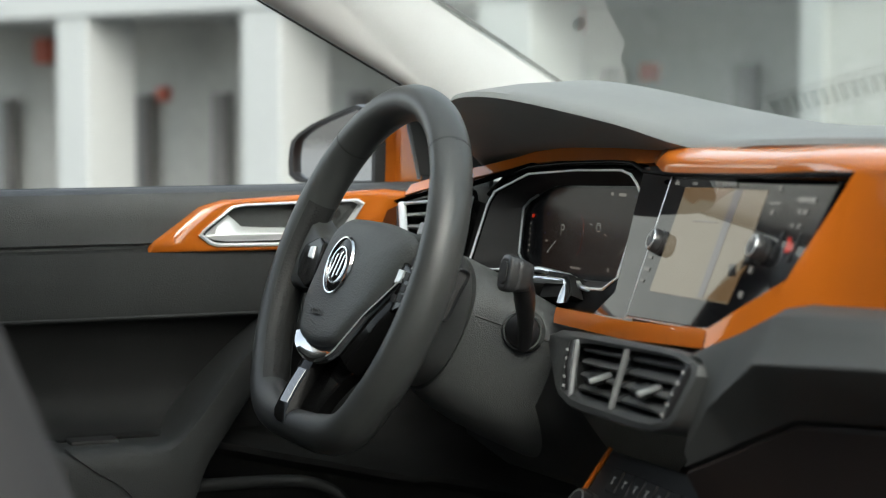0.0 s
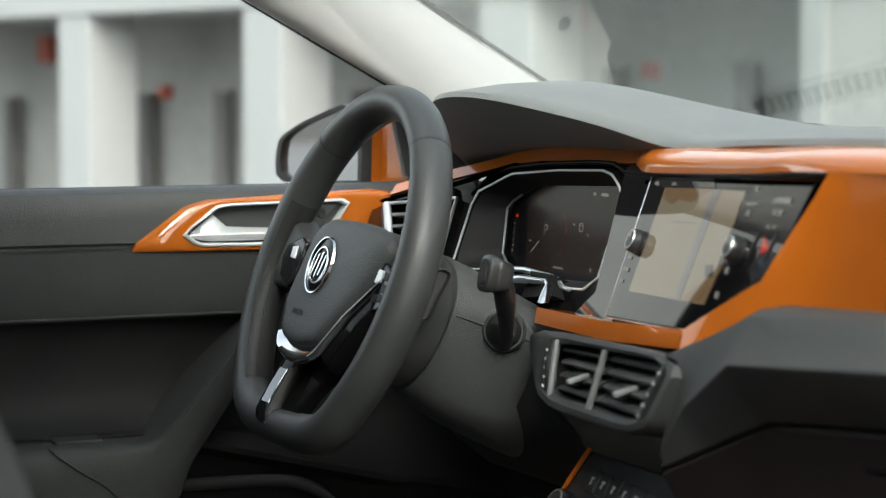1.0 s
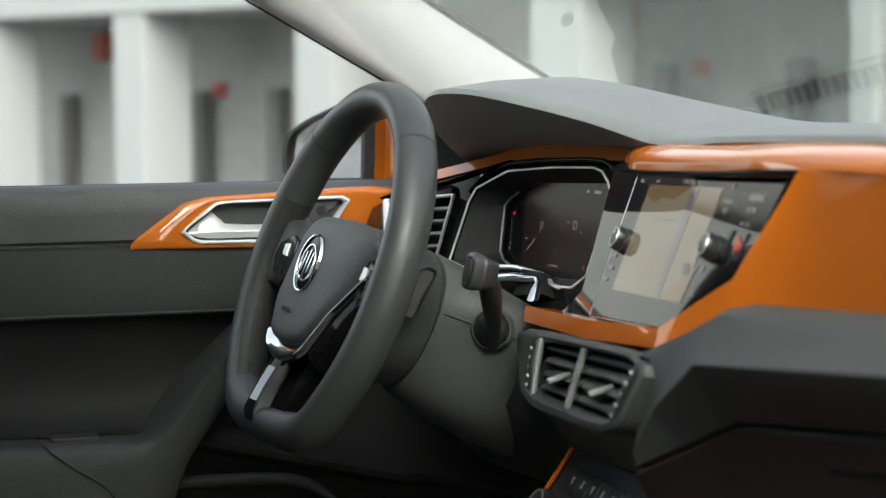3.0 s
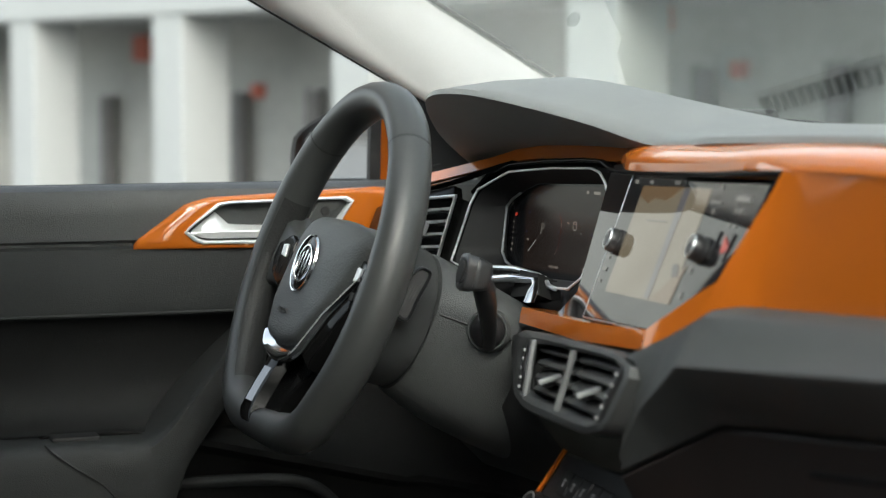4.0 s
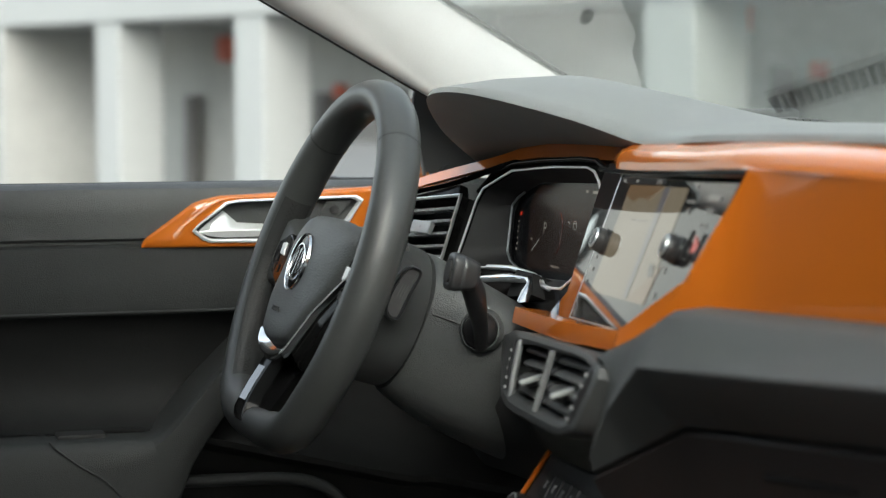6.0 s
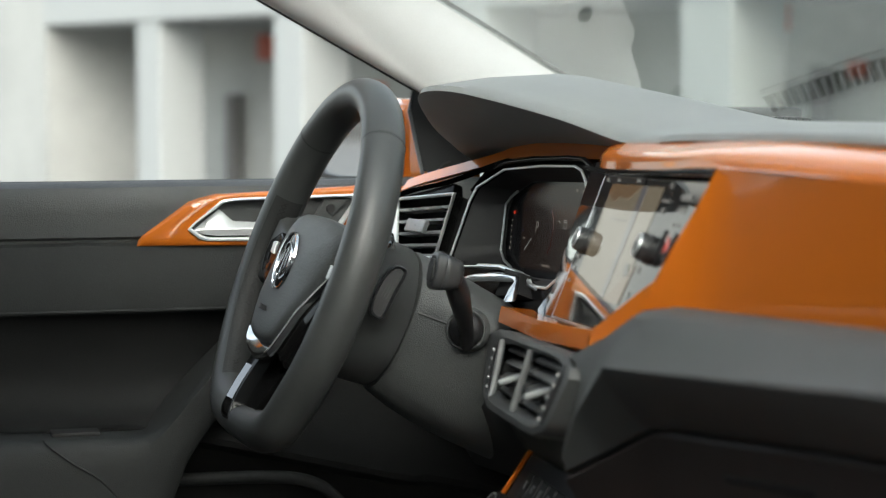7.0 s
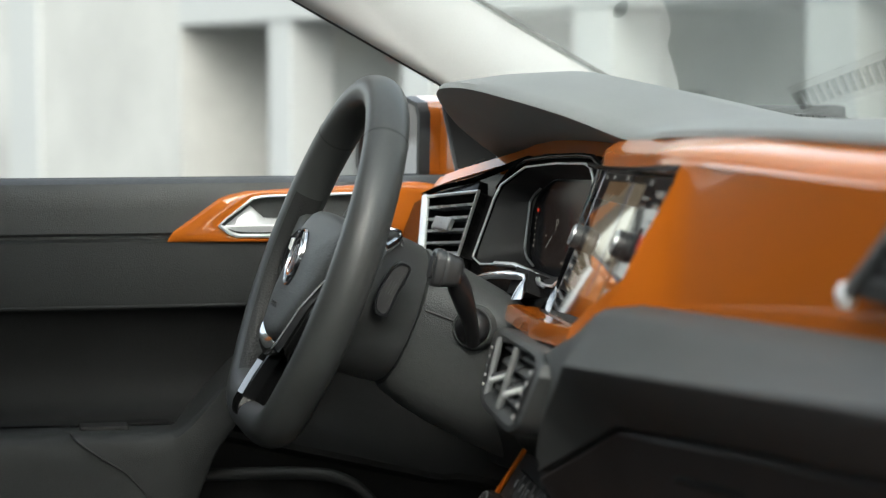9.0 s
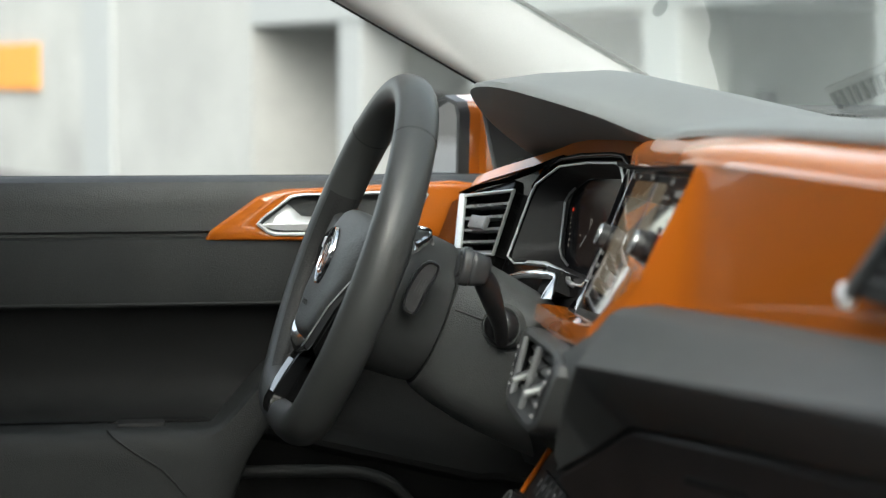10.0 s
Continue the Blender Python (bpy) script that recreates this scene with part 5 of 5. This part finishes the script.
for x, z in ((0.102, 0.955), (0.115, 0.970)):
    part("lock_button", lathe([(0.0052, 0), (0.0052, 0.0012), (0.0044, 0.0018), (0.0005, 0.0014)], DM @ Matrix.Translation((x, z, 0.007)), 20), lever_black, door)
part("outer_skin", slab([(-0.78, 0.25), (0.43, 0.25), (0.43, 0.985), (-0.78, 0.985)], Matrix.Translation((0, 0.815, 0)) @ SIDE, 0.012, 0.004), orange, door, "orange outer door skin")
part("window_channel", tube([(-0.75, 0.765, 0.997), (0.27, 0.765, 0.997)], 0.004, 8), mid_grey, door)
part("sail_panel", slab([(0.36, 1.004), (0.229, 1.007), (0.214, 1.075), (0.222, 1.12), (0.36, 1.06)], DM @ Matrix.Translation((0, 0, -0.045)), 0.012, 0.002), low_black, door, "black corner panel")
part("sail_edge", tube([(0.2285, 0.762, 1.004), (0.2135, 0.762, 1.075), (0.2215, 0.762, 1.12)], 0.0022, 8), bar_grey, door, "pale grey edge seal")
mir = thing("door_mirror", (0.25, 0.86, 1.02), "orange door mirror with black edge and silver glass", "mirror")
MO = [(0.817, 0.995), (0.814, 1.066), (0.822, 1.080), (0.8555, 1.087), (0.880, 1.0815), (0.903, 1.0755), (0.930, 1.0685), (0.955, 1.061), (0.982, 1.0500), (0.996, 1.041), (1.001, 1.028), (1.0035, 1.0145), (1.002, 0.999), (0.985, 0.9915), (0.930, 0.990)]


def mir_at(y, z, d, k=1.0):
    y2, z2 = 0.89 + (y - 0.89) * k, 1.04 + (z - 1.04) * k
    return V((0.204 - 0.24 * (y2 - 0.80) + d, y2, z2))


part("housing", loft([[mir_at(y, z, d, k) for y, z in MO] for d, k in ((0.006, 1.0), (0.03, 1.02), (0.07, 0.96), (0.10, 0.8), (0.115, 0.5))], True, True), orange, mir, "glossy orange mirror housing", angle=45)
part("rim", loft([[mir_at(y, z, d, k) for y, z in MO] for d, k in ((0.008, 1.005), (-0.004, 0.99), (-0.004, 0.90), (0.004, 0.88))], True), lever_black, mir, angle=45)
part("glass", loft([[mir_at(y, z, d, 0.90) for y, z in MO] for d in (0.002, 0.006)], True, True), mirror_mat, mir, "silver mirror glass")
part("shoulder", loft([[V((x, y, z)) for x, z in ((xa, 0.990), (xa, zt - 0.012), (xa + 0.012, zt), (0.30, zt), (0.30, 0.990))] for y, xa, zt in ((0.778, 0.238, 1.068), (0.80, 0.226, 1.080), (0.83, 0.214, 1.086), (0.86, 0.212, 1.086))], True, True), orange, mir, "glossy orange inner housing", angle=45)
part("foot", tube([(0.26, 0.755, 1.0), (0.25, 0.81, 1.002)], 0.018, 12), low_black, mir)

# passenger seat
seat = thing("bucket_armchair", (-0.55, -0.30, 0.35), "grey cloth front passenger seat", "seat")
rings = []
for z, x, w, t in ((0.55, -0.435, 0.23, 0.09), (0.70, -0.470, 0.245, 0.10), (0.90, -0.514, 0.245, 0.10), (1.02, -0.546, 0.22, 0.085), (1.10, -0.58, 0.17, 0.06)):
    rings.append([V((x + px, -0.30 + py, z)) for px, py in rrect(t, w, 28, 3.5)])
part("backrest", loft(rings, True, True), seat_cloth, seat, angle=60)
rings = [[V((x, -0.30 + a, z + b)) for a, b in rrect(w, h, 28, 3.5)] for x, z, w, h in ((-0.55, 0.50, 0.24, 0.08), (-0.3, 0.51, 0.25, 0.09), (-0.05, 0.53, 0.24, 0.085), (0.0, 0.53, 0.22, 0.06))]
part("cushion", loft(rings, True, True), seat_cloth, seat, angle=60)

drv = copy_thing(seat, Matrix.Translation((-0.62, 0.37, 0.35)))
tagged(drv, "grey cloth driver seat")
drv.name = "driver_armchair"

# driver vent
dv = thing("driver_vent", (0.2, 0.62, 0.95), "black side air vent with a silver edge", "air vent")
VP_ = plane_frame(0.214, 0.56, 0.992, -0.22, 0.40)
NV = V((-1, -0.22, 0.40)).normalized()


def on_v(y, z, out=0.0):
    return VP_ @ V((y - 0.56, z - 0.992, out))


vo = around([(0.716, 0.974), (0.69, 0.984), (0.64, 0.9935), (0.585, 1.004), (0.570, 0.985), (0.555, 0.90), (0.60, 0.89), (0.66, 0.905), (0.716, 0.925)], (0.63, 0.955), 60)
Q2 = [(0.688, 0.980), (0.566, 0.992), (0.556, 0.928), (0.642, 0.921)]
vi = around(Q2, (0.615, 0.955), 60)
part("side_panel", loft([[on_v(y, z, -0.014) for y, z in vo], [on_v(y, z, -0.004) for y, z in vo], [on_v(y * 0.3 + a * 0.7, z * 0.3 + b * 0.7, -0.001) for (y, z), (a, b) in zip(vo, vi)], [on_v(y, z, 0.0) for y, z in vi], [on_v(y, z, -0.01) for y, z in vi]], True), side_black, dash, "black lacquered side panel", angle=30)
Q = [on_v(y, z, 0.002) for y, z in Q2]
part("frame", tube(Q, 0.0020, 8, True, up=NV), satin, dv, "satin silver frame")
part("end_panel", slab([(y - 0.56, z - 0.992) for y, z in ((0.713, 0.9725), (0.697, 0.9785), (0.660, 0.928), (0.672, 0.912), (0.713, 0.928))][::-1], VP_ @ Matrix.Translation((0, 0, -0.003)), 0.0045, 0.001), piano, dash, "glossy black end panel")
part("frame_edge", tube([Q[0], Q[3]], 0.0045, 8, up=NV), silver_paint, dv, "bright chrome edge")
ql = edge_loop(Q, 4)
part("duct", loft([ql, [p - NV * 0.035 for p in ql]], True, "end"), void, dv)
for t in (0.16, 0.36, 0.56, 0.76, 0.93):
    a, b = Q[0].lerp(Q[3], t).lerp(Q[1].lerp(Q[2], t), 0.04), Q[1].lerp(Q[2], t).lerp(Q[0].lerp(Q[3], t), 0.04)
    part("vane", loft([[a - NV * 0.002, a + V((0, 0, 0.004)) - NV * 0.022, a + V((0, 0, 0.0015)) - NV * 0.022, a + V((0, 0, -0.0028)) - NV * 0.002], [b - NV * 0.002, b + V((0, 0, 0.004)) - NV * 0.022, b + V((0, 0, 0.0015)) - NV * 0.022, b + V((0, 0, -0.0028)) - NV * 0.002]], True, True), vane_silver, dv)
cm = Q[0].lerp(Q[1], 0.5).lerp(Q[3].lerp(Q[2], 0.5), 0.5)
part("slider_tab", box(0.040, 0.013, 0.006, plane_frame(*(cm + NV * 0.003), -0.22, 0.40), 0.0015), vane_silver, dv, "grey slider tab")
part("rotary_wheel", box(0.022, 0.007, 0.006, plane_frame(*(Q[3].lerp(Q[2], 0.4) + V((0, 0, -0.012)) + NV * 0.001), -0.22, 0.40), 0.001), lever_black, dv)
for k in (-0.006, 0.0, 0.006):
    part("wheel_dot", box(0.0025, 0.003, 0.001, plane_frame(*(Q[3].lerp(Q[2], 0.4) + V((0, k, -0.012)) + NV * 0.0045), -0.22, 0.40)), ui_dim_paint, dv)

# climate controls
cl = thing("climate_panel", (0.15, 0.05, 0.76), "black climate control panel with orange edges", "control panel")
CLM = plane_frame(0.157, 0.137, 0.803, 0.05, 0.60)
part("face", slab([(0.0, 0.0), (-0.192, 0.006), (-0.206, -0.030), (-0.19, -0.12), (0.03, -0.12)], CLM @ Matrix.Translation((0, 0, -0.010)), 0.008, 0.002), matte_black, cl, "matt black control face")
part("edge", tube([CLM @ V((0.001, 0.001, 0)), CLM @ V((0.030, -0.12, 0))], 0.0022, 8), orange, cl, "orange edge trim")
part("edge", tube([CLM @ V((-0.190, 0.004, 0)), CLM @ V((-0.207, -0.030, 0.0)), CLM @ V((-0.195, -0.12, 0))], 0.006, 10, flat=0.6), orange, cl, "orange edge trim")
dl = part("dial", knob_mesh(CLM @ pose(-0.012, -0.050, -0.003), 0.0155, 0.016), lever_black, cl, "black ribbed rotary dial")
part("dial_ring", lathe([(0.0122, 0), (0.0128, 0.0010), (0.0136, 0.0008), (0.0138, 0)], CLM @ pose(-0.012, -0.050, 0.0126), 32, False), satin, dl, "silver ring")
for q in range(28):
    a = 2 * math.pi * q / 28
    part("dial_rib", tube([CLM @ pose(-0.012, -0.050, -0.003) @ V((0.0155 * math.cos(a), 0.0155 * math.sin(a), h)) for h in (0.002, 0.013)], 0.0006, 5, up=(0.3, 0.2, 0.9)), lever_black, dl)
for row, dy in enumerate((-0.020, -0.043)):
    for k in range(7):
        if row and k < 1:
            continue
        bt = part("button", box(0.0185, 0.018, 0.004, CLM @ pose(-0.034 - 0.0215 * k, dy, -0.001), 0.001), lever_black, cl)
        part("symbol", box(0.0045, 0.0012, 0.0006, CLM @ pose(-0.034 - 0.0215 * k, dy + 0.002, 0.0013)), ui_dim_paint, bt)
        part("symbol", box(0.0012, 0.0045, 0.0006, CLM @ pose(-0.0335 - 0.0215 * k, dy - 0.001, 0.0013)), ui_dim_paint, bt)

# passenger vent
pv = thing("passenger_vent", (0.165, -0.53, 1.0), "black side air vent with a silver edge in the orange panel", "air vent")
FP = plane_frame(0.1890, -0.46, 0.990, 0.0, 0.0)


def on_f(y, z, out=0.0):
    return FP @ V((y + 0.46, z - 0.990, out))


PQ = [(-0.482, 0.994), (-0.545, 1.034), (-0.66, 1.036), (-0.64, 0.994)]
pq = [on_f(y, z, 0.0065) for y, z in PQ]
part("frame", tube([pq[0], pq[1], pq[2]], 0.0048, 8, up=(-1, 0, 0.3)), bar_grey, pv, "satin grey frame")
# silver bead in place of the highlight on the bar's lower end
part("tip_glint", lathe([(0.0005, -0.0075), (0.0042, -0.0062), (0.0058, -0.0030), (0.0060, 0.0), (0.0058, 0.0030), (0.0042, 0.0062), (0.0005, 0.0075)], Matrix.Translation(pq[0] + V((-0.001, 0, 0))), 24), silver_paint, pv, "silver bead added for the highlight on the frame's end")
part("plate", slab([(y + 0.46, z - 0.990) for y, z in PQ], FP, 0.0062), matte_black, pv)
for t in (0.25, 0.5, 0.75):
    part("vane", tube([pq[0].lerp(pq[1], t), pq[3].lerp(pq[2], t)], 0.002, 6), lever_black, pv)
